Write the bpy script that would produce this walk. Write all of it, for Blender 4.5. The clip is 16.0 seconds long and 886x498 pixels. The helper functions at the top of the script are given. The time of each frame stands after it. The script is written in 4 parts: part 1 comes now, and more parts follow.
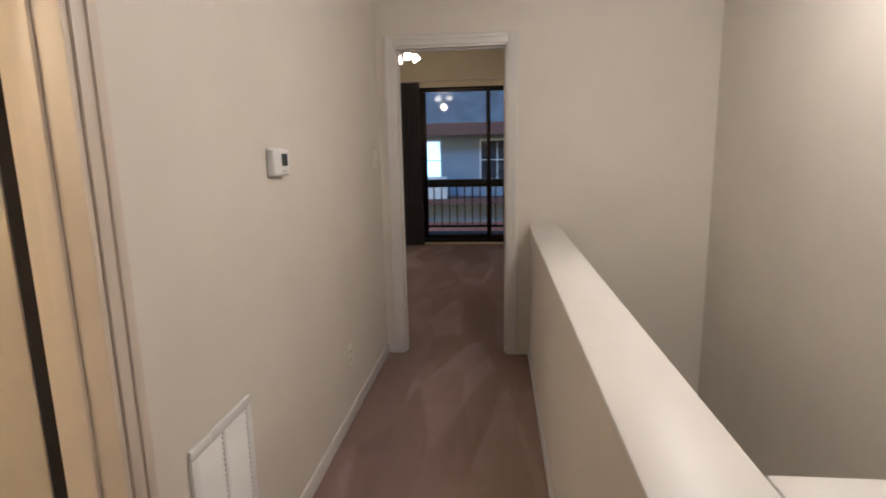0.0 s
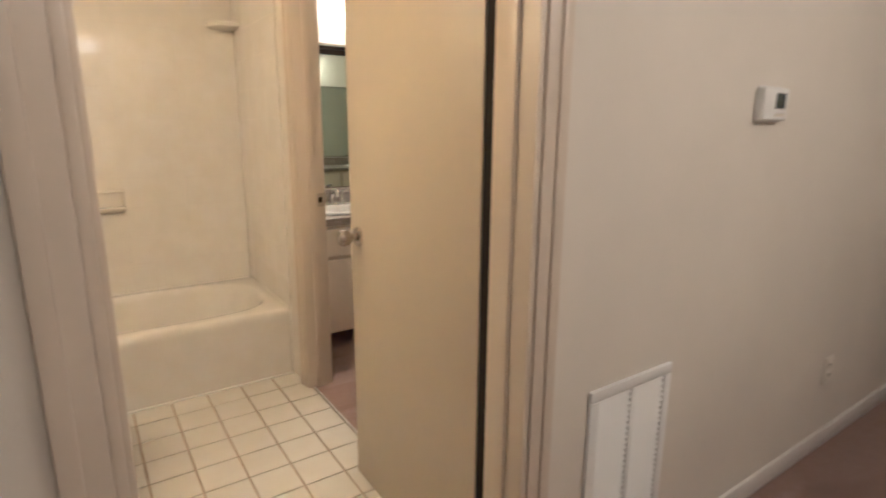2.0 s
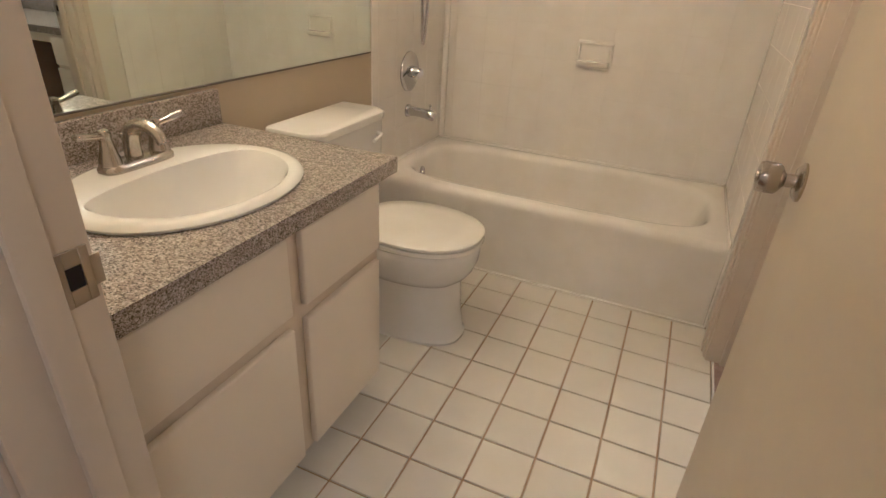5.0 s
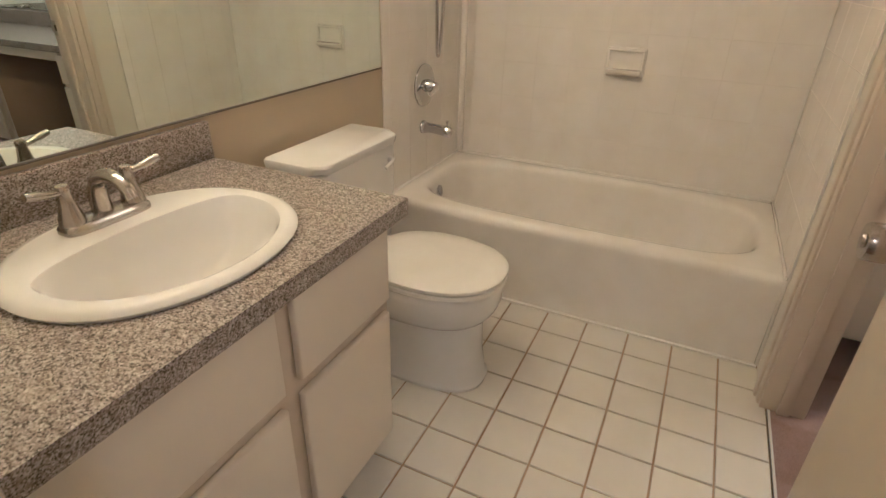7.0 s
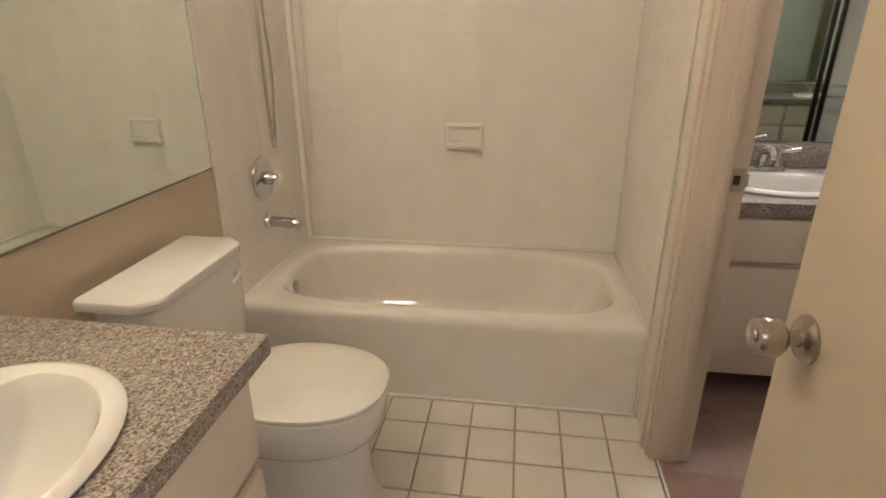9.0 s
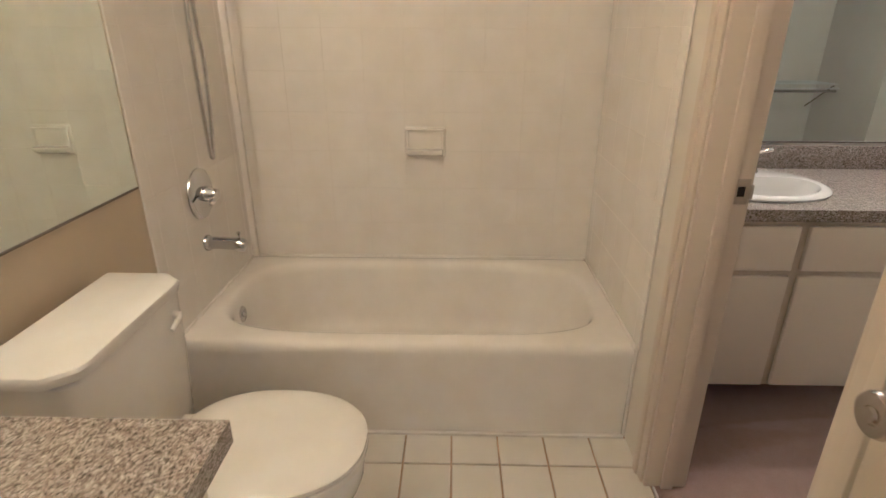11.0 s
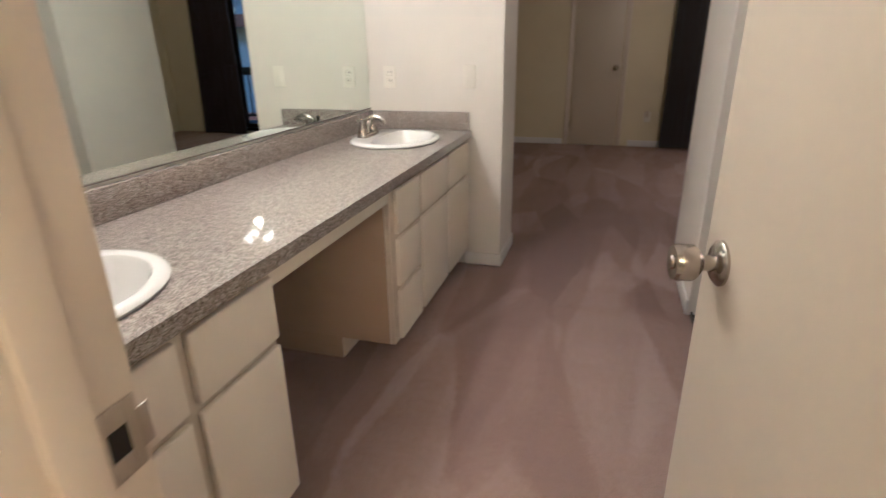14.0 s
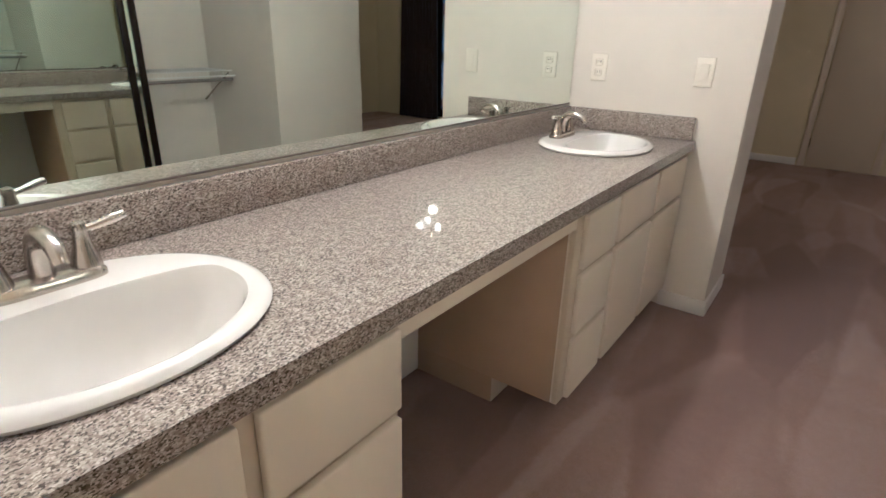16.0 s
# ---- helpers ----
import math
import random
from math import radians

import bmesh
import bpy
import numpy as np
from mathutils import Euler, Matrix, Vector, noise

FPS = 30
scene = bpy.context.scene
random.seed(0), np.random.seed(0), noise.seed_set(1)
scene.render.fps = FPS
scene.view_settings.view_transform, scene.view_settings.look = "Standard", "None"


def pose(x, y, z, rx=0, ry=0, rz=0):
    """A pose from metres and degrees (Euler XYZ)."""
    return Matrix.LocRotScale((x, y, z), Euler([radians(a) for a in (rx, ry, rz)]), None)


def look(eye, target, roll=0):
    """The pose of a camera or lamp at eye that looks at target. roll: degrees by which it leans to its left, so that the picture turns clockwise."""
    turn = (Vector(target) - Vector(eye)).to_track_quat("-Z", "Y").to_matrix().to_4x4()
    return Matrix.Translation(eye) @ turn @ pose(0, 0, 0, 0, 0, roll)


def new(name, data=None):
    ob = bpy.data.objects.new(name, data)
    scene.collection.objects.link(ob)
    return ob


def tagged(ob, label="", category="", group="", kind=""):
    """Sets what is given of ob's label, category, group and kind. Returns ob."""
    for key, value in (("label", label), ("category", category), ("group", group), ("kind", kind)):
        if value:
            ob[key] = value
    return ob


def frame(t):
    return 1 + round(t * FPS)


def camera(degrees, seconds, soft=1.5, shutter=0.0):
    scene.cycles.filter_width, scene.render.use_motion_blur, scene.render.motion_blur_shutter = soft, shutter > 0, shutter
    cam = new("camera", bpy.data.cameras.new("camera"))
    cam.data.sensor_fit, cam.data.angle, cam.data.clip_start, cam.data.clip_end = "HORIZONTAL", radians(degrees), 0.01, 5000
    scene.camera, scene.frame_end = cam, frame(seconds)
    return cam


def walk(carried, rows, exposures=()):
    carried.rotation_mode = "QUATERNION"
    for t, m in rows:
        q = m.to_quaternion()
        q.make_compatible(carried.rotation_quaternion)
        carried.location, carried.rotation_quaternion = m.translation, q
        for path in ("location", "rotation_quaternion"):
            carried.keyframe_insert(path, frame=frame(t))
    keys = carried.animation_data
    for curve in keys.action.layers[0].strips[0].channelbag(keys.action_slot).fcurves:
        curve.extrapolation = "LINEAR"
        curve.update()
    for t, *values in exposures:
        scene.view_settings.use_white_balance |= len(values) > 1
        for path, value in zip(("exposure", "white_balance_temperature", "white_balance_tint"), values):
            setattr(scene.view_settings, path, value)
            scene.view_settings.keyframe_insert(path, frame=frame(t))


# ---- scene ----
cam = camera(79.0, 16.0, soft=1.5, shutter=0.5)
PATH = [
    (0, (3.381, 0.491, 1.386), (3.181, 2.449, 1.029), -1.2),
    (0.5, (3.407, 0.546, 1.370), (2.953, 2.459, 1.003), -0.8),
    (1, (3.413, 0.608, 1.370), (2.509, 2.350, 0.988), -0.4),
    (1.5, (3.435, 0.680, 1.382), (2.076, 2.073, 0.920), -0.2),
    (2, (3.405, 0.672, 1.290), (1.791, 1.768, 0.849), 0.4),
    (2.5, (3.323, 0.764, 1.249), (1.615, 1.673, 0.743), 0.4),
    (3, (3.217, 0.845, 1.257), (1.441, 1.546, 0.660), 0.1),
    (3.5, (3.006, 1.007, 1.288), (1.188, 1.295, 0.507), 0.3),
    (4, (2.887, 1.128, 1.242), (1.086, 0.930, 0.395), 2.5),
    (4.5, (2.819, 1.167, 1.209), (1.101, 0.683, 0.308), 3.9),
    (5, (2.801, 1.213, 1.215), (1.160, 0.539, 0.291), 3.4),
    (7.5, (2.545, 1.106, 1.244), (0.938, 0.362, 0.315), 1.5),
    (8, (2.506, 1.088, 1.255), (0.826, 0.473, 0.361), 0.6),
    (8.5, (2.479, 1.063, 1.285), (0.701, 0.604, 0.493), 0.0),
    (9, (2.459, 1.042, 1.302), (0.615, 0.780, 0.574), -0.2),
    (11.5, (2.080, 0.892, 1.311), (0.243, 1.007, 0.528), 0.5),
    (12, (1.855, 0.881, 1.280), (0.079, 1.320, 0.473), 0.2),
    (12.5, (1.693, 0.909, 1.299), (0.073, 1.780, 0.515), -0.7),
    (13, (1.498, 1.084, 1.257), (0.197, 2.385, 0.474), -1.8),
    (13.5, (1.360, 1.276, 1.214), (0.430, 2.879, 0.462), -1.4),
    (14, (1.297, 1.378, 1.225), (0.754, 3.167, 0.513), -0.9),
    (14.5, (1.224, 1.491, 1.233), (0.774, 3.305, 0.523), -0.5),
    (15, (1.164, 1.616, 1.216), (0.469, 3.355, 0.515), 0.2),
    (15.5, (1.115, 1.733, 1.190), (0.132, 3.325, 0.485), 0.6),
    (16, (1.089, 1.771, 1.175), (-0.004, 3.276, 0.440), 1.4),
]
EXPOSURE = [(0.0, 1.02, 4050, 10), (1.0, 0.97, 4130, 11), (3.0, 0.84, 4150, 10), (4.5, 0.69, 4050, 10), (8.5, 0.68, 3960, 9), (11.5, 0.72, 3950, 10), (12.0, 0.68, 3950, 10), (12.5, 0.72, 3950, 10), (13.0, 0.84, 3940, 10), (13.5, 1.08, 3930, 10), (14.0, 1.26, 3880, 10), (14.5, 1.33, 3830, 9), (16.0, 1.25, 3800, 9)]
walk(cam, [(t, look(eye, target, roll)) for t, eye, target, roll in PATH], EXPOSURE)

# ---- light and sky ----
world = bpy.data.worlds.new("dusk_sky")
scene.world = world
world.use_nodes = True
wn = world.node_tree.nodes
sky = wn.new("ShaderNodeTexSky")
sky.sky_type, sky.sun_disc = "NISHITA", False
sky.sun_elevation, sky.sun_rotation = radians(6), radians(200)
world.node_tree.links.new(sky.outputs[0], wn["Background"].inputs[0])
wn["Background"].inputs[1].default_value = 0.07
sun = new("sun", bpy.data.lights.new("sun", "SUN"))
sun.data.energy, sun.data.angle, sun.data.color = 0.5, radians(14), (0.86, 0.93, 1.0)
sun.matrix_world = look((0, 0, 30), (6, 16, 20))


def lamp(name, place, watts, colour, radius):
    """A soft lamp inside or just under a fitting."""
    ob = new(name, bpy.data.lights.new(name, "POINT"))
    ob.data.shadow_soft_size = radius
    ob.location = place
    ob.data.energy, ob.data.color = watts, colour
    return ob


WARM = (1.0, 0.55, 0.17)
SOFT = (1.0, 0.64, 0.325)
# ---- materials ----


class Mat:
    """A small node-tree writer round one Principled shader."""

    def __init__(self, name, colour=(0.8, 0.8, 0.8), rough=0.5, metal=0.0, spec=0.5, coat=0.0):
        self.m = bpy.data.materials.new(name)
        self.m.use_nodes = True
        self.t = self.m.node_tree
        self.p = self.t.nodes["Principled BSDF"]
        self.set(colour, rough, metal, spec, coat)

    def set(self, colour, rough, metal, spec, coat):
        i = self.p.inputs
        i["Base Color"].default_value = (*colour, 1)
        i["Roughness"].default_value, i["Metallic"].default_value = rough, metal
        i["Specular IOR Level"].default_value, i["Coat Weight"].default_value = spec, coat

    def node(self, kind, **values):
        n = self.t.nodes.new(kind)
        for k, v in values.items():
            if k in n.inputs:
                n.inputs[k].default_value = v
        return n

    def link(self, a, b):
        self.t.links.new(a, b)

    def coords(self, scale=(1, 1, 1), rot=(0, 0, 0)):
        c = self.node("ShaderNodeTexCoord")
        mp = self.node("ShaderNodeMapping")
        mp.inputs["Scale"].default_value = scale
        mp.inputs["Rotation"].default_value = rot
        geo = self.node("ShaderNodeNewGeometry")
        self.link(geo.outputs["Position"], mp.inputs[0])
        return mp.outputs[0]

    def noise(self, scale, detail=4.0, rough=0.55, vec=None, distort=0.0):
        n = self.node("ShaderNodeTexNoise", Scale=scale, Detail=detail, Roughness=rough, Distortion=distort)
        self.link(vec if vec is not None else self.coords(), n.inputs["Vector"])
        return n.outputs["Fac"]

    def ramp(self, fac, stops):
        r = self.node("ShaderNodeValToRGB")
        e = r.color_ramp.elements
        while len(e) < len(stops):
            e.new(0.5)
        for k, (pos, col) in zip(e, stops):
            k.position, k.color = pos, (*col, 1)
        self.link(fac, r.inputs[0])
        return r.outputs[0]

    def mix(self, fac, a, b, mode="MIX"):
        n = self.node("ShaderNodeMix")
        n.data_type, n.blend_type = "RGBA", mode
        for sock, v in ((n.inputs[0], fac), (n.inputs[6], a), (n.inputs[7], b)):
            if isinstance(v, (int, float)):
                sock.default_value = v
            elif isinstance(v, tuple):
                sock.default_value = (*v, 1)
            else:
                self.link(v, sock)
        return n.outputs[2]

    def math(self, op, a, b=0.0):
        n = self.node("ShaderNodeMath")
        n.operation = op
        for sock, v in zip(n.inputs, (a, b)):
            if isinstance(v, (int, float)):
                sock.default_value = v
            else:
                self.link(v, sock)
        return n.outputs[0]

    def colour(self, sock):
        self.link(sock, self.p.inputs["Base Color"])
        return self

    def rough(self, fac, low, high):
        r = self.node("ShaderNodeMapRange")
        r.inputs["To Min"].default_value, r.inputs["To Max"].default_value = low, high
        self.link(fac, r.inputs[0])
        self.link(r.outputs[0], self.p.inputs["Roughness"])
        return self

    def bump(self, fac, strength, dist):
        b = self.node("ShaderNodeBump", Strength=strength, Distance=dist)
        self.link(fac, b.inputs["Height"])
        self.link(b.outputs[0], self.p.inputs["Normal"])
        return self


def painted(name, colour, rough, fine=170.0, strength=0.18, blotch=0.06):
    """Rolled wall paint: orange-peel relief and faint uneven patches."""
    m = Mat(name, colour, rough)
    big = m.noise(1.7, 3.0)
    low = tuple(c * (1 - blotch) for c in colour)
    m.colour(m.ramp(big, [(0.35, low), (0.65, colour)]))
    m.bump(m.noise(fine, 2.0), strength, 0.002)
    m.rough(m.noise(9.0, 3.0), rough - 0.06, rough + 0.06)
    return m.m


WALL = painted("cream_wall_paint", (0.74, 0.70, 0.62), 0.62)
TANWALL = painted("tan_wall_paint", (0.63, 0.54, 0.375), 0.6)
BEDWALL = painted("yellow_cream_wall_paint", (0.68, 0.61, 0.41), 0.62)
CEIL = painted("ceiling_paint", (0.78, 0.76, 0.72), 0.85, 90.0, 0.5)
TRIM = painted("trim_gloss_paint", (0.65, 0.575, 0.47), 0.36, 60.0, 0.05, 0.05)
TRIMW = painted("white_trim_paint", (0.73, 0.71, 0.67), 0.40, 60.0, 0.05, 0.05)
DOOR = painted("door_paint", (0.55, 0.485, 0.37), 0.42, 45.0, 0.08, 0.05)
CABINET = painted("cabinet_paint", (0.78, 0.705, 0.575), 0.42, 70.0, 0.06, 0.05)
WOODEDGE = painted("bare_beige_frame", (0.68, 0.59, 0.46), 0.55, 40.0, 0.1, 0.15)
KNEESIDE = painted("tan_knee_side", (0.50, 0.37, 0.25), 0.6, 30.0, 0.12, 0.2)
PLATE = painted("ivory_plastic", (0.80, 0.76, 0.66), 0.35, 50.0, 0.02, 0.02)
WHITEPLASTIC = painted("white_plastic", (0.80, 0.80, 0.78), 0.38, 50.0, 0.02, 0.02)


def carpet():
    """Cut pile, mauve brown, with the overlapping fans that a vacuum cleaner leaves."""
    m = Mat("mauve_carpet", rough=0.95, spec=0.12)
    m.p.inputs["Sheen Weight"].default_value = 0.12
    fine = m.noise(330.0, 3.0, 0.75)
    mid = m.noise(38.0, 4.0, 0.65)

    def lay(scale, stretch, turn, seed):
        v = m.node("ShaderNodeTexVoronoi", Scale=scale)
        v.feature = "SMOOTH_F1"
        v.inputs["Smoothness"].default_value = 0.13
        warp = m.node("ShaderNodeTexNoise", Scale=1.6, Detail=1.0)
        m.link(m.coords((1, 1, 1)), warp.inputs["Vector"])
        add = m.node("ShaderNodeVectorMath")
        add.operation = "MULTIPLY_ADD"
        m.link(warp.outputs["Color"], add.inputs[0])
        add.inputs[1].default_value = (0.10, 0.10, 0.0)
        mp = m.node("ShaderNodeMapping")
        mp.inputs["Scale"].default_value = (stretch[0], stretch[1], 0.0)
        mp.inputs["Rotation"].default_value = (0, 0, turn)
        mp.inputs["Location"].default_value = (seed, seed * 1.7, 0.0)
        geo = m.node("ShaderNodeNewGeometry")
        fuzz = m.node("ShaderNodeTexNoise", Scale=26.0, Detail=3.0)
        m.link(geo.outputs["Position"], fuzz.inputs["Vector"])
        soft_edge = m.node("ShaderNodeVectorMath")
        soft_edge.operation = "MULTIPLY_ADD"
        m.link(fuzz.outputs["Color"], soft_edge.inputs[0])
        soft_edge.inputs[1].default_value = (0.03, 0.03, 0.0)
        m.link(geo.outputs["Position"], soft_edge.inputs[2])
        m.link(soft_edge.outputs[0], add.inputs[2])
        m.link(add.outputs[0], mp.inputs[0])
        m.link(mp.outputs[0], v.inputs["Vector"])
        sep = m.node("ShaderNodeSeparateColor")
        m.link(v.outputs["Color"], sep.inputs[0])
        return sep.outputs[0]
    fans = m.math("ADD", m.math("MULTIPLY", lay(1.5, (2.4, 0.6), 0.55, 3.1), 0.5), m.math("MULTIPLY", lay(1.4, (2.8, 0.7), -0.25, 7.7), 0.5))
    worn = m.noise(1.3, 3.0)
    brush = m.math("ADD", m.math("MULTIPLY", m.noise(1.0, 3.0, 0.6, m.coords((9.0, 1.1, 1.0), (0, 0, 0.5)), 0.4), 0.5),
                   m.math("MULTIPLY", m.noise(1.0, 3.0, 0.6, m.coords((1.0, 8.0, 1.0), (0, 0, -0.35)), 0.4), 0.5))
    tone = m.math("ADD", m.math("MULTIPLY", fans, 0.40), m.math("MULTIPLY", mid, 0.14))
    tone = m.math("ADD", tone, m.math("MULTIPLY", brush, 0.18))
    tone = m.math("ADD", tone, m.math("MULTIPLY", worn, 0.18))
    base = m.ramp(tone, [(0.30, (0.30, 0.20, 0.168)), (0.45, (0.40, 0.275, 0.23)), (0.60, (0.53, 0.395, 0.345))])
    pile = m.ramp(fine, [(0.34, (0.34, 0.32, 0.31)), (0.66, (1.0, 1.0, 1.0))])
    m.colour(m.mix(0.75, base, pile, "MULTIPLY"))
    m.bump(m.math("ADD", fine, m.math("MULTIPLY", mid, 0.5)), 0.75, 0.006)
    return m.m


CARPET = carpet()


def glazed(name, colour, rough=0.12, vary=0.05):
    m = Mat(name, colour, rough, spec=0.5)
    info = m.node("ShaderNodeObjectInfo")
    low = tuple(c * (1 - vary) for c in colour)
    tint = m.ramp(info.outputs["Random"], [(0.0, low), (1.0, colour)])
    spots = m.ramp(m.noise(7.0, 4.0), [(0.3, (0.94, 0.93, 0.90)), (0.7, (1, 1, 1))])
    m.colour(m.mix(1.0, tint, spots, "MULTIPLY"))
    m.rough(m.noise(14.0, 3.0), rough * 0.7, rough * 1.5)
    m.bump(m.noise(5.0, 2.0), 0.05, 0.004)
    return m.m


FLOORTILE = glazed("white_floor_tile", (0.78, 0.75, 0.68), 0.1)
WALLTILE = glazed("white_wall_tile", (0.85, 0.82, 0.77), 0.1, 0.015)
ENAMEL = glazed("bathtub_enamel", (0.85, 0.82, 0.77), 0.035, 0.0)
CHINA = glazed("white_china", (0.80, 0.79, 0.77), 0.07, 0.0)
SEAT = glazed("toilet_seat_plastic", (0.82, 0.80, 0.75), 0.16, 0.0)


def grout(name, dark, light):
    m = Mat(name, dark, 0.9)
    m.colour(m.ramp(m.noise(6.0, 5.0), [(0.3, dark), (0.7, light)]))
    m.bump(m.noise(300.0, 2.0), 0.4, 0.001)
    return m.m


FLOORGROUT = grout("tan_grout", (0.33, 0.22, 0.125), (0.48, 0.37, 0.25))
WALLGROUT = grout("pale_grout", (0.73, 0.69, 0.62), (0.81, 0.78, 0.72))


def speckled():
    """Stone-look laminate: brown, black, grey and cream grains."""
    m = Mat("speckled_laminate", rough=0.35, spec=0.4, coat=0.5)
    m.p.inputs["Coat Roughness"].default_value = 0.035
    v = m.node("ShaderNodeTexVoronoi", Scale=500.0)
    m.link(m.coords((1.0, 0.62, 1.0), (0, 0, 0.3)), v.inputs["Vector"])
    sep = m.node("ShaderNodeSeparateColor")
    m.link(v.outputs["Color"], sep.inputs[0])
    grains = m.ramp(sep.outputs[0], [(0.0, (0.045, 0.036, 0.03)), (0.17, (0.11, 0.085, 0.067)), (0.33, (0.28, 0.235, 0.195)),
                                      (0.7, (0.44, 0.39, 0.345)), (1.0, (0.66, 0.62, 0.57))])
    cloud = m.ramp(m.noise(60.0, 3.0), [(0.35, (0.72, 0.70, 0.68)), (0.65, (1, 1, 1))])
    m.colour(m.mix(1.0, grains, cloud, "MULTIPLY"))
    m.rough(m.noise(20.0, 2.0), 0.30, 0.40)
    m.bump(sep.outputs[1], 0.06, 0.0006)
    return m.m


GRANITE = speckled()


def metal(name, colour, rough, scratch=0.06):
    m = Mat(name, colour, rough, 1.0)
    m.rough(m.noise(60.0, 3.0), rough, rough + scratch)
    return m.m


CHROME = metal("chrome", (0.60, 0.60, 0.61), 0.06)
NICKEL = metal("brushed_nickel", (0.50, 0.46, 0.41), 0.17, 0.1)
BRASSY = metal("aged_nickel", (0.50, 0.45, 0.38), 0.3, 0.12)
BRONZE = metal("dark_bronze_metal", (0.035, 0.028, 0.024), 0.38, 0.12)
MIRROR = Mat("mirror_silver", (0.82, 0.88, 0.82), 0.0, 1.0).m
MIRROREDGE = Mat("mirror_edge_dark", (0.17, 0.15, 0.13), 0.4).m
DARK = Mat("dark_gap", (0.012, 0.009, 0.007), 0.8).m
GAPSHADE = painted("hinge_gap_dark", (0.010, 0.007, 0.006), 0.92, 80.0, 0.2, 0.2)


def glow(name, colour, strength):
    m = Mat(name, (0.9, 0.88, 0.84), 0.3)
    m.p.inputs["Emission Color"].default_value = (*colour, 1)
    m.p.inputs["Emission Strength"].default_value = strength
    return m.m


SHADE = glow("lit_frosted_glass", (1.0, 0.64, 0.32), 14.0)
FANSHADE = glow("lit_fan_glass", (1.0, 0.64, 0.32), 7.0)
LITWIN = glow("lit_window", (0.75, 0.9, 0.85), 0.9)


def clear_glass():
    m = Mat("window_glass", (1, 1, 1), 0.0)
    out = m.t.nodes["Material Output"]
    tr = m.node("ShaderNodeBsdfTransparent")
    tr.inputs[0].default_value = (0.93, 0.96, 0.97, 1)
    gl = m.node("ShaderNodeBsdfGlossy", Roughness=0.0)
    fr = m.node("ShaderNodeFresnel", IOR=1.5)
    mx = m.node("ShaderNodeMixShader")
    m.link(fr.outputs[0], mx.inputs[0])
    m.link(tr.outputs[0], mx.inputs[1])
    m.link(gl.outputs[0], mx.inputs[2])
    m.link(mx.outputs[0], out.inputs[0])
    return m.m


GLASS = clear_glass()


def cloth():
    m = Mat("black_brown_curtain", (0.022, 0.014, 0.012), 0.75, spec=0.25)
    m.p.inputs["Sheen Weight"].default_value = 0.2
    m.bump(m.noise(500.0, 2.0), 0.3, 0.001)
    m.colour(m.ramp(m.noise(30.0, 3.0), [(0.3, (0.016, 0.010, 0.009)), (0.7, (0.032, 0.02, 0.017))]))
    return m.m


CURTAIN = cloth()
SIDING = painted("grey_siding", (0.25, 0.29, 0.35), 0.7, 20.0, 0.3, 0.15)
FASCIA = painted("brown_fascia", (0.16, 0.08, 0.06), 0.7, 20.0, 0.3, 0.15)
SHINGLE = painted("grey_roofing", (0.26, 0.27, 0.29), 0.9, 8.0, 0.8, 0.35)
GROUND = painted("mottled_ground", (0.30, 0.27, 0.24), 0.95, 12.0, 0.9, 0.5)
BRICK = painted("reddish_wall", (0.30, 0.14, 0.10), 0.85, 14.0, 0.5, 0.3)
DECK = painted("balcony_deck", (0.16, 0.15, 0.15), 0.8, 40.0, 0.5, 0.3)

# ---- mesh helpers ----


def link_mesh(name, bm, material, parent=None, label="", smooth=40):
    me = bpy.data.meshes.new(name)
    bmesh.ops.recalc_face_normals(bm, faces=bm.faces)
    for f in bm.faces:
        f.smooth = smooth > 0
    if smooth > 0:
        for e in bm.edges:
            if len(e.link_faces) == 2 and e.calc_face_angle(0) > radians(smooth):
                e.smooth = False
    bm.to_mesh(me)
    bm.free()
    me.materials.append(material)
    ob = new(name, me)
    if parent is not None:
        ob.parent = parent
    if label:
        ob["label"] = label
    return ob


def part(name, bm, material, parent, label=""):
    return link_mesh(name, bm, material, parent, label)


def thing(name, label, category, group="", at=(0, 0, 0), turn=0.0):
    ob = new(name)
    ob.empty_display_size = 0.1
    ob.matrix_basis = pose(*at, 0, 0, turn)
    return tagged(ob, label, category, group)


def structure(name, bm, material, label="", category=""):
    return tagged(link_mesh(name, bm, material), label, category, kind="structure")


def box(bm, x0, x1, y0, y1, z0, z1, bev=0.0, seg=2):
    """A block, its edges rounded by bev."""
    vs = [bm.verts.new((x, y, z)) for z in (z0, z1) for y in (y0, y1) for x in (x0, x1)]
    fs = [bm.faces.new([vs[i] for i in q]) for q in ((0, 2, 3, 1), (4, 5, 7, 6), (0, 1, 5, 4), (2, 6, 7, 3), (0, 4, 6, 2), (1, 3, 7, 5))]
    if bev > 0:
        es = list({e for f in fs for e in f.edges})
        bmesh.ops.bevel(bm, geom=es, offset=bev, segments=seg, affect="EDGES", profile=0.5)
    return bm


def block(*a, **k):
    return box(bmesh.new(), *a, **k)


def loft(bm, rings, cap0=True, cap1=True):
    """Skin from ring to ring; every ring has the same number of points."""
    rows = [[bm.verts.new(p) for p in r] for r in rings]
    n = len(rows[0])
    for a, b in zip(rows, rows[1:]):
        for i in range(n):
            bm.faces.new((a[i], a[(i + 1) % n], b[(i + 1) % n], b[i]))
    if cap0:
        bm.faces.new(rows[0][::-1])
    if cap1:
        bm.faces.new(rows[-1])
    return bm


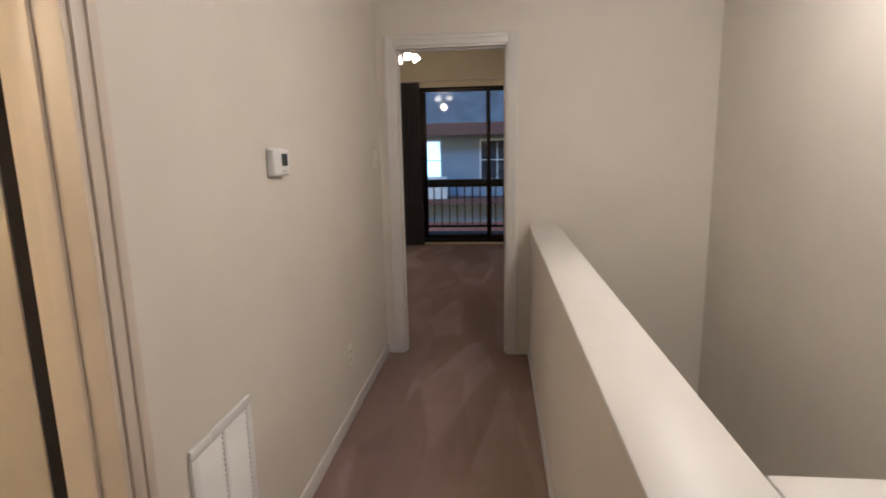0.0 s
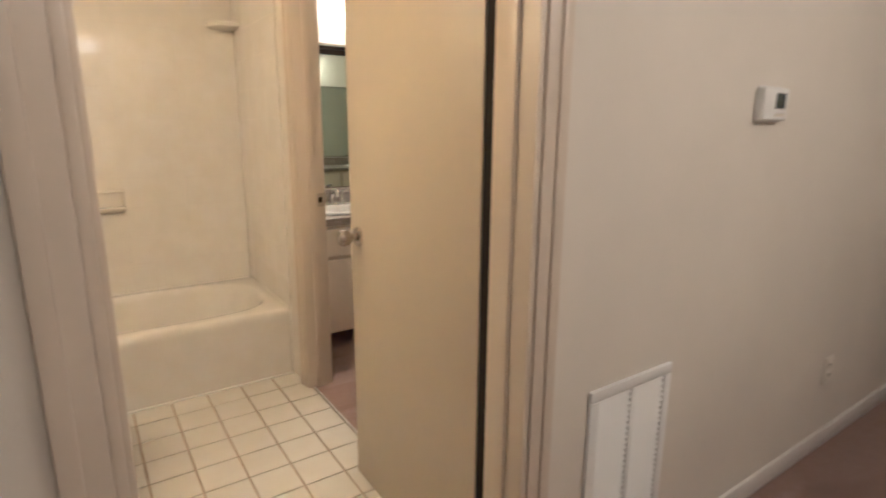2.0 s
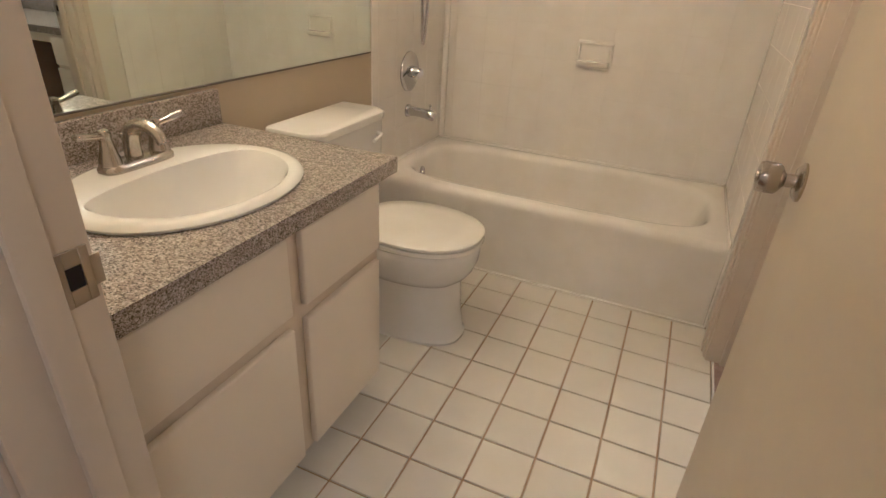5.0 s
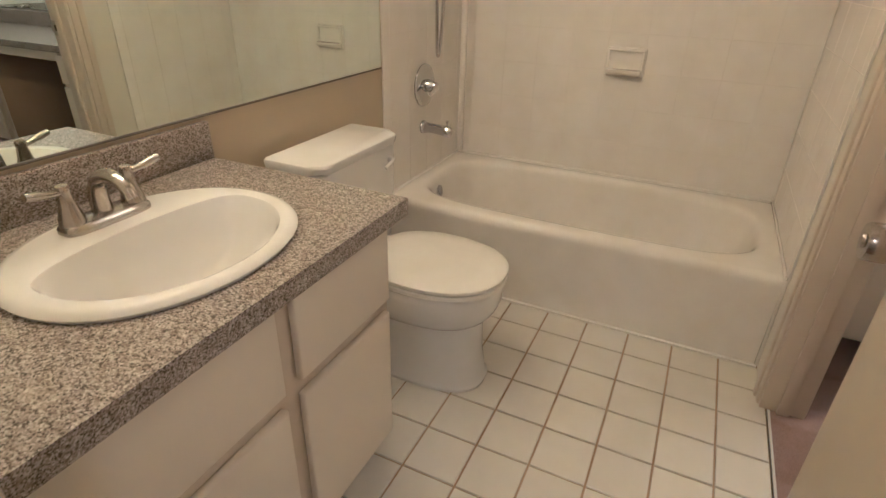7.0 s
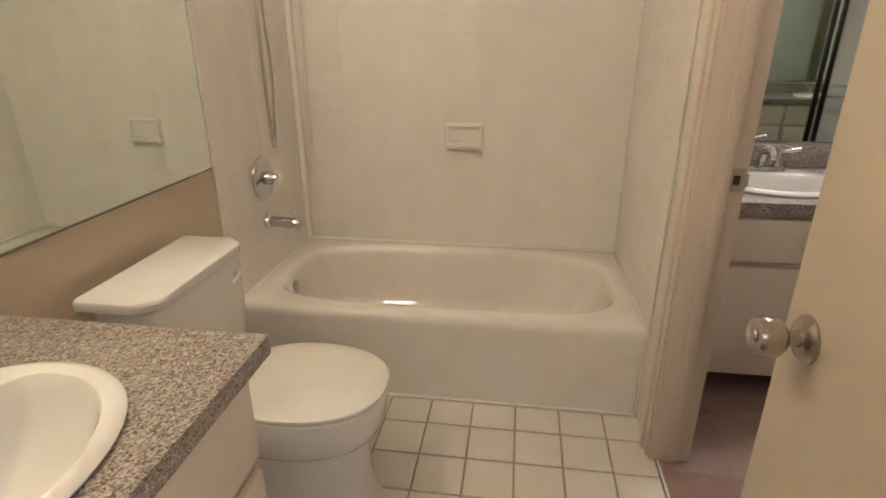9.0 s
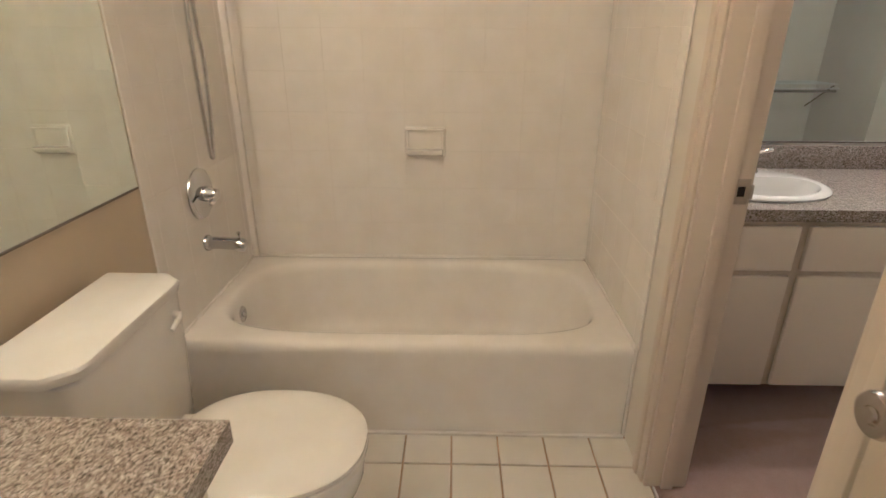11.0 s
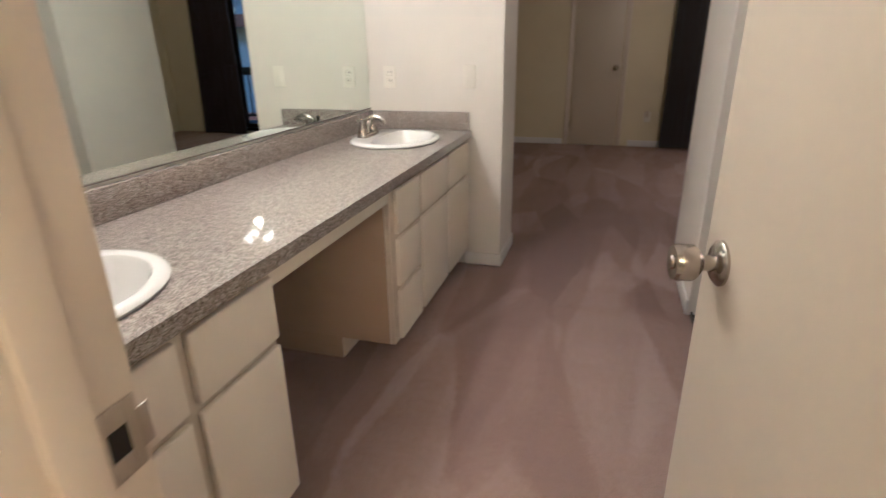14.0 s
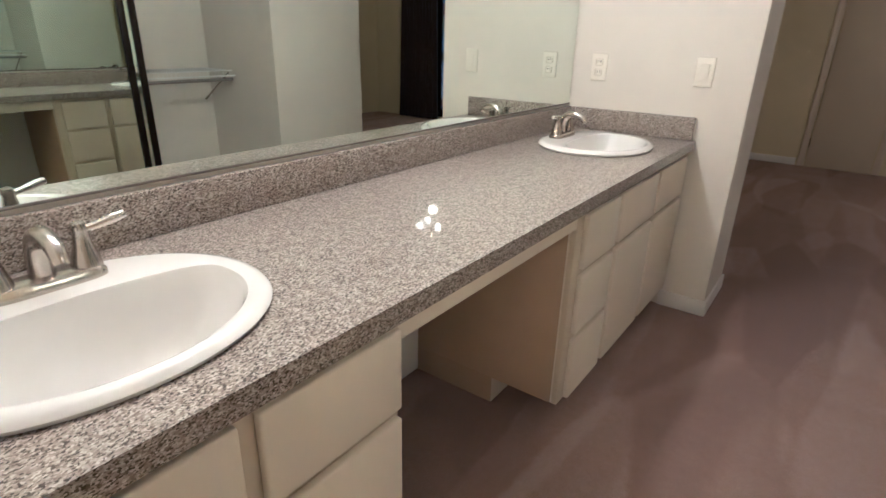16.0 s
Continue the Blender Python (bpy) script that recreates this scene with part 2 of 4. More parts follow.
def oval(cx, cy, z, rx, ry, n=2.0, count=48, rear=None):
    """A superellipse ring; rear gives another half-length towards -y."""
    pts = []
    for i in range(count):
        a = 2 * math.pi * i / count
        c, s = math.cos(a), math.sin(a)
        x = math.copysign(abs(c) ** (2 / n), c) * rx
        y = math.copysign(abs(s) ** (2 / n), s) * (ry if s >= 0 or rear is None else rear)
        pts.append((cx + x, cy + y, z))
    return pts


def lathe(bm, profile, m=None, count=24):
    """A turned body: (radius, height) pairs round the z axis, moved by m."""
    m = m or Matrix.Identity(4)
    rings = [[m @ Vector((r * math.cos(2 * math.pi * i / count), r * math.sin(2 * math.pi * i / count), h)) for i in range(count)]
             for r, h in profile]
    return loft(bm, rings)


def tube(bm, pts, radius, count=12):
    """A round bar along points; radius may be a list."""
    pts = [Vector(p) for p in pts]
    up = Vector((0.13, 0.21, 0.97))
    rings = []
    for i, p in enumerate(pts):
        d = (pts[min(i + 1, len(pts) - 1)] - pts[max(i - 1, 0)]).normalized()
        u = d.cross(up).normalized() if i == 0 else (u - d * u.dot(d)).normalized()
        v = d.cross(u)
        r = radius[i] if isinstance(radius, (list, tuple)) else radius
        rings.append([p + (u * math.cos(2 * math.pi * k / count) + v * math.sin(2 * math.pi * k / count)) * r for k in range(count)])
    return loft(bm, rings)


def bend(points, steps=6):
    """A smooth run through control points (Catmull-Rom)."""
    p = [Vector(q) for q in points]
    p = [2 * p[0] - p[1]] + p + [2 * p[-1] - p[-2]]
    out = []
    for i in range(1, len(p) - 2):
        for s in range(steps):
            t = s / steps
            out.append(0.5 * (2 * p[i] + (p[i + 1] - p[i - 1]) * t + (2 * p[i - 1] - 5 * p[i] + 4 * p[i + 1] - p[i + 2]) * t * t
                              + (3 * p[i] - p[i - 1] - 3 * p[i + 1] + p[i + 2]) * t ** 3))
    return out + [p[-2]]


# ---- plan ----
BW, BE, BS, BN = 0.0, 2.488, 0.0, 1.52          # bathroom faces
HX = 2.615                                      # hall's west wall face
HALL_END = 4.04
HALF0, HALF1, HALFTOP = 3.60, 3.77, 0.902       # half wall beside the stairs
STAIR_E = 4.73
RET = 1.13                                      # half wall's return at the stair head
DRESS_END, DRESS_END2 = 4.27, 4.67              # wall at the end of the dressing counter
FAR = 8.5                                       # bedroom's far wall
CEILZ = 2.44
BEDZ = 2.80                                     # bedroom ceiling
D1A, D1B = 0.665, 1.44                          # bathroom door opening in the hall wall
D2A, D2B = 0.952, 1.575                          # bathroom door to the dressing room
D3A, D3B = 2.725, 3.455                           # bedroom door at the hall's end
DOORH = 2.05
CLX = 1.755                                      # closet front
WEND = 0.762                                    # free end of the wall at the dressing counter
PIER0, PIER1 = 3.90, 4.62                       # closet pier
WX0, WX1, WZ1 = 2.24, 4.05, 2.30                # sliding window
BED_W, BED_E = -1.6, 5.2
CT = 0.785                                      # counter height


def wall_x(name, x0, x1, y0, y1, openings=(), z0=0.0, z1=CEILZ, material=None, label="cream painted plaster wall"):
    """A wall that runs along y; openings are (from, to, bottom, top)."""
    bm = bmesh.new()
    y = y0
    for a, b, lo, hi in sorted(openings):
        box(bm, x0, x1, y, a, z0, z1)
        if hi < z1:
            box(bm, x0, x1, a, b, hi, z1)
        if lo > z0:
            box(bm, x0, x1, a, b, z0, lo)
        y = b
    box(bm, x0, x1, y, y1, z0, z1)
    return structure(name, bm, material or WALL, label, "wall")


def wall_y(name, y0, y1, x0, x1, openings=(), z0=0.0, z1=CEILZ, material=None, label="cream painted plaster wall"):
    bm = bmesh.new()
    x = x0
    for a, b, lo, hi in sorted(openings):
        box(bm, x, a, y0, y1, z0, z1)
        if hi < z1:
            box(bm, a, b, y0, y1, hi, z1)
        if lo > z0:
            box(bm, a, b, y0, y1, z0, lo)
        x = b
    box(bm, x, x1, y0, y1, z0, z1)
    return structure(name, bm, material or WALL, label, "wall")


wall_x("wall_west", -0.12, 0.0, -0.12, DRESS_END2)
wall_y("wall_bath_south", -0.12, 0.0, 0.0, HX, material=TANWALL)
wall_x("wall_hall", BE, HX, 0.0, HALL_END - 0.001, [(D1A, D1B, 0.0, DOORH)])
wall_y("wall_bath_north", BN, 1.64, 0.0, BE, [(D2A, D2B, 0.0, DOORH)])
wall_y("wall_dressing_end", DRESS_END, DRESS_END2, 0.0, WEND)
wall_y("wall_hall_end", HALL_END, HALL_END + 0.12, BE, BED_E, [(D3A, D3B, -0.13, DOORH)], z0=-2.6, z1=BEDZ)
wall_x("wall_closet_pier", 1.745, 1.875, PIER0, PIER1)
wall_y("wall_closet_end", PIER0 + 0.02, PIER0 + 0.14, 1.875, BE)
wall_x("wall_closet_header", CLX, CLX + 0.11, 1.64, PIER0, z0=2.05)
wall_x("wall_stair_east", STAIR_E, STAIR_E + 0.12, -2.2, HALL_END, z0=-2.6)
wall_y("wall_hall_south", -2.32, -2.2, 2.0, STAIR_E + 0.12, z0=-2.6)
wall_x("wall_hall_west_back", BE, HX, -2.2, -0.12)
wall_y("wall_far", FAR, FAR + 0.14, BED_W, BED_E, [(WX0, WX1, 0.03, WZ1)], z1=BEDZ, material=BEDWALL)
wall_x("wall_bedroom_west", BED_W - 0.12, BED_W, DRESS_END2 - 0.12, FAR + 0.14, z1=BEDZ, material=BEDWALL)
wall_y("wall_bedroom_south", DRESS_END2 - 0.12, DRESS_END2, BED_W, -0.12, z1=BEDZ, material=BEDWALL)
wall_x("wall_bedroom_east", BED_E, BED_E + 0.12, HALL_END + 0.12, FAR + 0.14, z1=BEDZ, material=BEDWALL)
half = structure("wall_half", block(HALF0, HALF1, RET, HALL_END, -2.6, HALFTOP - 0.02), WALL, "low cream half wall beside the stairs", "wall")
structure("wall_half_return", block(HALF1, STAIR_E, RET, RET + 0.12, -2.6, HALFTOP - 0.02), WALL, "short cream half wall at the stair head", "wall")
cap = bmesh.new()
box(cap, HALF0 - 0.010, HALF1 + 0.008, RET - 0.015, HALL_END - 0.002, HALFTOP - 0.02, HALFTOP, 0.006)
box(cap, HALF1 + 0.010, STAIR_E - 0.002, RET - 0.015, RET + 0.135, HALFTOP - 0.02, HALFTOP, 0.006)
structure("trim_half_wall_cap", cap, TRIMW, "white painted cap on the half wall", "trim")

CARPET_LABEL = "worn mauve brown carpet with vacuum tracks"
for name, slabs in (("floor_hall", ((BE - 0.06, HALF0 + 0.01, -2.2, HALL_END + 0.06), (HALF0 + 0.01, STAIR_E, -2.2, RET + 0.02))),
                    ("floor_dressing", ((BW, BE, BN + 0.02, DRESS_END), (WEND, BE, DRESS_END, DRESS_END2))),
                    ("floor_bedroom", ((BED_W, BED_E, DRESS_END2, FAR + 0.02), (BE, BED_E, HALL_END + 0.06, DRESS_END2)))):
    fl = bmesh.new()
    for x0, x1, y0, y1 in slabs:
        box(fl, x0, x1, y0, y1, -0.12, 0.0)
    structure(name, fl, CARPET, CARPET_LABEL, "carpet")
structure("floor_stairwell", block(HALF1, STAIR_E, 1.0, HALL_END, -2.7, -2.6), CARPET, "carpeted floor at the foot of the stairs", "floor")
structure("ceiling", block(-0.12, STAIR_E + 0.12, -2.32, HALL_END, CEILZ, CEILZ + 0.1), CEIL, "off-white textured ceiling", "ceiling")
structure("ceiling_dressing", block(-0.12, BE, HALL_END, DRESS_END2 - 0.12, CEILZ, CEILZ + 0.1), CEIL, "off-white textured ceiling", "ceiling")
structure("ceiling_bedroom", block(BED_W - 0.12, BED_E + 0.12, HALL_END, FAR + 0.14, BEDZ, BEDZ + 0.1), CEIL, "off-white textured ceiling", "ceiling")
wall_y("wall_dressing_header", DRESS_END2 - 0.12, DRESS_END2 - 0.002, -0.12, BE, z0=CEILZ, z1=BEDZ)
wall_x("wall_bedroom_header", BE - 0.12, BE - 0.001, HALL_END, DRESS_END2 - 0.12, z0=CEILZ + 0.1, z1=BEDZ)


def base(name, segs):
    """Baseboards: (x0, x1, y0, y1) runs, with a rounded top edge."""
    for x0, x1, y0, y1 in segs:
        ob = structure(name, block(x0, x1, y0, y1, 0.0, 0.075, 0.004), TRIMW, "white painted baseboard", "baseboard")


base("baseboard", [(HX, HX + 0.012, D1B + 0.07, HALL_END - 0.002), (HALF0 - 0.012, HALF0, RET, HALL_END - 0.002),
                   (HX + 0.014, D3A - 0.062, HALL_END - 0.012, HALL_END), (0.56, WEND + 0.012, DRESS_END - 0.012, DRESS_END),
                   (WEND, WEND + 0.012, DRESS_END + 0.002, DRESS_END2), (1.733, 1.745, PIER0, PIER1), (BED_W + 0.002, 0.76, FAR - 0.012, FAR), (1.88, BE - 0.01, PIER0 + 0.008, PIER0 + 0.02),
                   (1.56, 2.0, FAR - 0.012, FAR), (HX, HX + 0.012, -0.1, D1A - 0.07)])


def casing(name, axis, face, out, a, b, top, width=0.06, material=None):
    """Door casing on one wall face: two legs and a head, each stepped. axis x: the opening runs along x on the plane y = face."""
    material = material or TRIM
    bm = bmesh.new()

    def put(u0, u1, z0, z1, d):
        lo, hi = sorted((face + out * 0.001, face + out * d))
        if axis == "x":
            box(bm, u0, u1, lo, hi, z0, z1, 0.003)
        else:
            box(bm, lo, hi, u0, u1, z0, z1, 0.003)
    for s, e in ((a, -1), (b, 1)):
        u = sorted((s, s + e * width))
        put(u[0], u[1], 0.0, top + width, 0.011)
        o = sorted((s + e * width * 0.55, s + e * (width + 0.001)))
        put(o[0], o[1], 0.0, top + width + 0.001, 0.018)
    put(a, b, top, top + width, 0.0112)
    put(a, b, top + width * 0.55, top + width + 0.0012, 0.0182)
    return structure(name, bm, material, "painted wooden door casing", "trim")


def lining(name, axis, w0, w1, a, b, top, material=None, stop=None):
    """The jamb boards inside an opening, with the stop strip."""
    bm = bmesh.new()

    def put(u0, u1, v0, v1, z0, z1):
        if axis == "x":
            box(bm, u0, u1, v0, v1, z0, z1, 0.002)
        else:
            box(bm, v0, v1, u0, u1, z0, z1, 0.002)
    t = 0.016
    put(a, a + t, w0, w1, 0, top)
    put(b - t, b, w0, w1, 0, top)
    put(a + t, b - t, w0, w1, top - t, top)
    if stop is not None:
        s0, s1 = stop
        put(a + t, a + t + 0.011, s0, s1, 0, top - t)
        put(b - t - 0.011, b - t, s0, s1, 0, top - t)
        put(a + t + 0.011, b - t - 0.011, s0, s1, top - t - 0.011, top - t)
    return structure(name, bm, material or TRIM, "painted wooden door jamb", "trim")


casing("trim_casing_1", "y", HX, 1, D1A, D1B, DOORH)
casing("trim_casing_2", "y", BE, -1, D1A, D1B, DOORH)
lining("trim_jamb_1", "y", BE - 0.004, HX + 0.004, D1A, D1B, DOORH, stop=(BE + 0.04, BE + 0.075))
casing("trim_casing_3", "x", BN, -1, D2A, D2B, DOORH)
casing("trim_casing_4", "x", 1.64, 1, D2A, D2B, DOORH)
lining("trim_jamb_2", "x", BN - 0.004, 1.644, D2A, D2B, DOORH, stop=(BN + 0.045, BN + 0.08))
casing("trim_casing_5", "x", HALL_END, -1, D3A, D3B, DOORH, material=TRIMW)
lining("trim_jamb_3", "x", HALL_END - 0.004, HALL_END + 0.124, D3A, D3B, DOORH, TRIMW, stop=(HALL_END + 0.045, HALL_END + 0.08))


def knob_set(parent, x, z, y0, side):
    """A round lever-less door knob on the face y0 of a leaf; side is the way it sticks out."""
    m = Matrix.Translation((x, y0, z)) @ pose(0, 0, 0, -90 * side, 0, 0)
    rose = part("rose", lathe(bmesh.new(), [(0.001, 0.0), (0.033, 0.0), (0.033, 0.004), (0.026, 0.010), (0.001, 0.011)], m), NICKEL, parent, "round nickel rose plate")
    part("door_knob", lathe(bmesh.new(), [(0.001, 0.0), (0.014, 0.0), (0.0115, 0.012), (0.0115, 0.026), (0.021, 0.032), (0.0262, 0.038), (0.0268, 0.060), (0.0245, 0.066), (0.011, 0.0665), (0.009, 0.070), (0.001, 0.0705)], m), NICKEL, parent, "brushed nickel door knob")


def door_leaf(name, label, width, hinge, turn, knob_sides=(1, -1), thick=0.035):
    """A flush slab hung at the local origin; it runs along +x."""
    ob = thing(name, label, "door", at=hinge, turn=turn)
    part("leaf", block(0.004, width, -thick, 0.0, 0.008, DOORH - 0.022, 0.002), DOOR, ob)
    for s in knob_sides:
        knob_set(ob, width - 0.062, 0.93, 0.0 if s > 0 else -thick, s)
    part("latch_plate", block(width, width + 0.0015, -thick * 0.82, -thick * 0.18, 0.90, 0.96, 0.0005), NICKEL, ob, "nickel latch plate")
    for z in (0.2, 1.80):
        part("hinge", lathe(bmesh.new(), [(0.001, 0), (0.006, 0), (0.006, 0.09), (0.001, 0.09)], Matrix.Translation((-0.002, 0.006, z)), 10), NICKEL, ob, "nickel butt hinge")
    ob["kind"] = "thing"
    return ob


door_leaf("door_1", "cream flush bathroom door standing open on its hinges", 0.735, (BE - 0.036, D1B - 0.016, 0), 180 - 0.7)
door_leaf("door_2", "cream flush door standing open into the dressing room", 0.58, (D2B - 0.016, 1.652, 0), 100)
door_leaf("door_3", "white flush bedroom door standing open on nickel hinges", D3B - D3A - 0.035, (D3B - 0.016, HALL_END + 0.13, 0), 84)
door_leaf("door_4", "closed cream flush closet door on the bedroom wall", 0.56, (0.84, FAR - 0.002, 0), 0, (-1,), 0.02)
casing("trim_casing_6", "x", FAR, -1, 0.835, 1.41, DOORH)
# near-black block that stands in for the shade in the bathroom door's hinge gap
structure("trim_hinge_gap_shade", block(BE - 0.038, BE - 0.005, D1B - 0.012, D1B + 0.03, 0.002, DOORH - 0.02), GAPSHADE, "dark block standing in for the hinge gap's shade", "trim")
# ---- bathroom: tub alcove ----


def bathtub():
    ob = thing("bathtub", "white enamelled bathtub built into a tiled alcove", "bathtub")
    bm = bmesh.new()
    cx, cy, n = 0.377, 0.76, 64

    def ring(rx, ry, z, p, dx=0.0, dy=0.0):
        return oval(cx + dx, cy + dy, z, rx, ry, p, n)
    loft(bm, [ring(0.362, 0.757, 0.0, 60), ring(0.368, 0.757, 0.28, 60), ring(0.373, 0.757, 0.325, 60), ring(0.3745, 0.757, 0.343, 60), ring(0.373, 0.756, 0.358, 56), ring(0.367, 0.755, 0.370, 50),
              ring(0.358, 0.752, 0.377, 40), ring(0.346, 0.747, 0.380, 30), ring(0.316, 0.708, 0.381, 4.6), ring(0.303, 0.695, 0.379, 4.2), ring(0.294, 0.686, 0.373, 4.0), ring(0.287, 0.679, 0.362, 3.9),
              ring(0.282, 0.672, 0.345, 3.8), ring(0.274, 0.656, 0.27, 3.6, 0, -0.008), ring(0.264, 0.634, 0.195, 3.5, 0, -0.018), ring(0.250, 0.604, 0.138, 3.4, 0, -0.025),
              ring(0.232, 0.573, 0.103, 3.9, 0, -0.028), ring(0.208, 0.54, 0.080, 3.7, 0, -0.03), ring(0.175, 0.50, 0.066, 3.5, 0, -0.03), ring(0.13, 0.44, 0.059, 3.3, 0, -0.03)])
    bmesh.ops.scale(bm, vec=(1, 1, 0.96), verts=bm.verts)
    part("tub", bm, ENAMEL, ob)
    m = Matrix.Translation((0.42, 0.087, 0.285)) @ pose(0, 0, 0, -82, 0, 0)
    part("overflow_plate", lathe(bmesh.new(), [(0.001, 0.0), (0.036, 0.0), (0.036, 0.004), (0.030, 0.009), (0.012, 0.010), (0.010, 0.016), (0.001, 0.017)], m), CHROME, ob, "round chrome overflow plate")
    part("drain", lathe(bmesh.new(), [(0.001, 0.0585), (0.03, 0.0585), (0.028, 0.062), (0.001, 0.0625)], Matrix.Translation((0.377, 0.30, 0))), CHROME, ob, "chrome drain")
    return ob


bathtub()


def soap_dish():
    ob = thing("soap_dish", "white ceramic soap dish set in the tub tiles", "soap dish", at=(0.004, 0.793, 0.886))
    part("back_plate", block(0.0, 0.012, -0.085, 0.085, -0.062, 0.062, 0.005, 3), WALLTILE, ob)
    bm = bmesh.new()
    loft(bm, [[(x, y, z) for x, y in ((0.01, -0.076), (d * 0.8, -0.072), (d, -0.055), (d, 0.055), (d * 0.8, 0.072), (0.01, 0.076))]
              for z, d in ((-0.056, 0.030), (-0.046, 0.052), (-0.034, 0.058), (-0.028, 0.056))])
    part("tray", bm, WALLTILE, ob)
    rim = bmesh.new()
    box(rim, 0.011, 0.024, -0.080, -0.068, -0.034, 0.052, 0.004)
    box(rim, 0.011, 0.024, 0.068, 0.080, -0.034, 0.052, 0.004)
    box(rim, 0.011, 0.026, -0.080, 0.080, 0.046, 0.057, 0.004)
    part("rim", rim, WALLTILE, ob)


soap_dish()


def corner_shelf():
    bm = bmesh.new()
    def ring(z, r):
        return [(0.008, 1.512, z)] + [(0.008 + r * math.cos(a), 1.512 - r * math.sin(a), z) for a in [math.pi / 2 * i / 10 for i in range(11)]]
    loft(bm, [ring(1.82, 0.12), ring(1.828, 0.145), ring(1.845, 0.15), ring(1.852, 0.146)])
    ob = thing("corner_shelf", "white ceramic corner shelf in the tub alcove", "shelf")
    part("shelf", bm, WALLTILE, ob)


corner_shelf()


def shower_set():
    ob = thing("shower_valve", "chrome shower valve with a round plate and lever", "shower valve", at=(0.43, 0.012, 0.775))
    r = pose(0, 0, 0, -90, 0, 0)
    part("plate", lathe(bmesh.new(), [(0.001, 0), (0.092, 0), (0.091, 0.005), (0.078, 0.012), (0.03, 0.016), (0.001, 0.016)], r, 36), CHROME, ob)
    part("valve_body", lathe(bmesh.new(), [(0.001, 0.014), (0.028, 0.014), (0.026, 0.040), (0.019, 0.048), (0.018, 0.066), (0.001, 0.068)], r), CHROME, ob)
    part("lever", tube(bmesh.new(), bend([(0, 0.056, 0.0), (0.03, 0.062, -0.012), (0.062, 0.060, -0.022)]), [0.011] * 4 + [0.010] * 5 + [0.008] * 4, 12), CHROME, ob)
    sp = thing("tub_spout", "chrome tub spout on the tiled wall", "faucet", at=(0.44, 0.012, 0.592))
    part("flange", lathe(bmesh.new(), [(0.001, 0), (0.030, 0), (0.029, 0.010), (0.024, 0.016), (0.001, 0.016)], r), CHROME, sp)
    part("spout", tube(bmesh.new(), [(0, 0.01, 0), (0, 0.05, 0), (0, 0.10, -0.003), (0, 0.125, -0.006), (0, 0.142, -0.012)], [0.024, 0.022, 0.023, 0.026, 0.022], 20), CHROME, sp)
    part("diverter_knob", lathe(bmesh.new(), [(0.001, 0.02), (0.004, 0.02), (0.004, 0.034), (0.008, 0.038), (0.006, 0.044), (0.001, 0.045)], Matrix.Translation((0, 0.122, 0))), CHROME, sp)
    hs = thing("shower_hose", "hand shower with a ribbed metal hose hanging in a loop", "shower hose", at=(0.43, 0.03, -0.045))
    pts = bend([(0.01, 0.03, 1.98), (0.012, 0.05, 1.75), (0.016, 0.05, 1.50), (0.014, 0.045, 1.25), (-0.004, 0.040, 1.04), (-0.012, 0.040, 0.955), (-0.022, 0.042, 0.96), (-0.035, 0.045, 1.05), (-0.045, 0.05, 1.25), (-0.03, 0.05, 1.40), (-0.012, 0.06, 1.65), (0.0, 0.08, 1.86)], 16)
    part("hose", tube(bmesh.new(), pts, [0.0068 + 0.0012 * (i % 2) for i in range(len(pts))], 10), CHROME, hs)
    part("bracket", lathe(bmesh.new(), [(0.001, -0.018), (0.03, -0.018), (0.028, -0.008), (0.013, 0.0), (0.013, 0.06), (0.001, 0.06)], Matrix.Translation((0, 0, 1.98)) @ r), CHROME, hs)
    part("handset", lathe(bmesh.new(), [(0.001, 0.0), (0.013, 0.0), (0.014, 0.12), (0.02, 0.16), (0.04, 0.19), (0.042, 0.21), (0.001, 0.212)], Matrix.Translation((0, 0.08, 1.86)) @ pose(0, 0, 0, -25, 0, 0)), CHROME, hs)


shower_set()

# ---- toilet ----


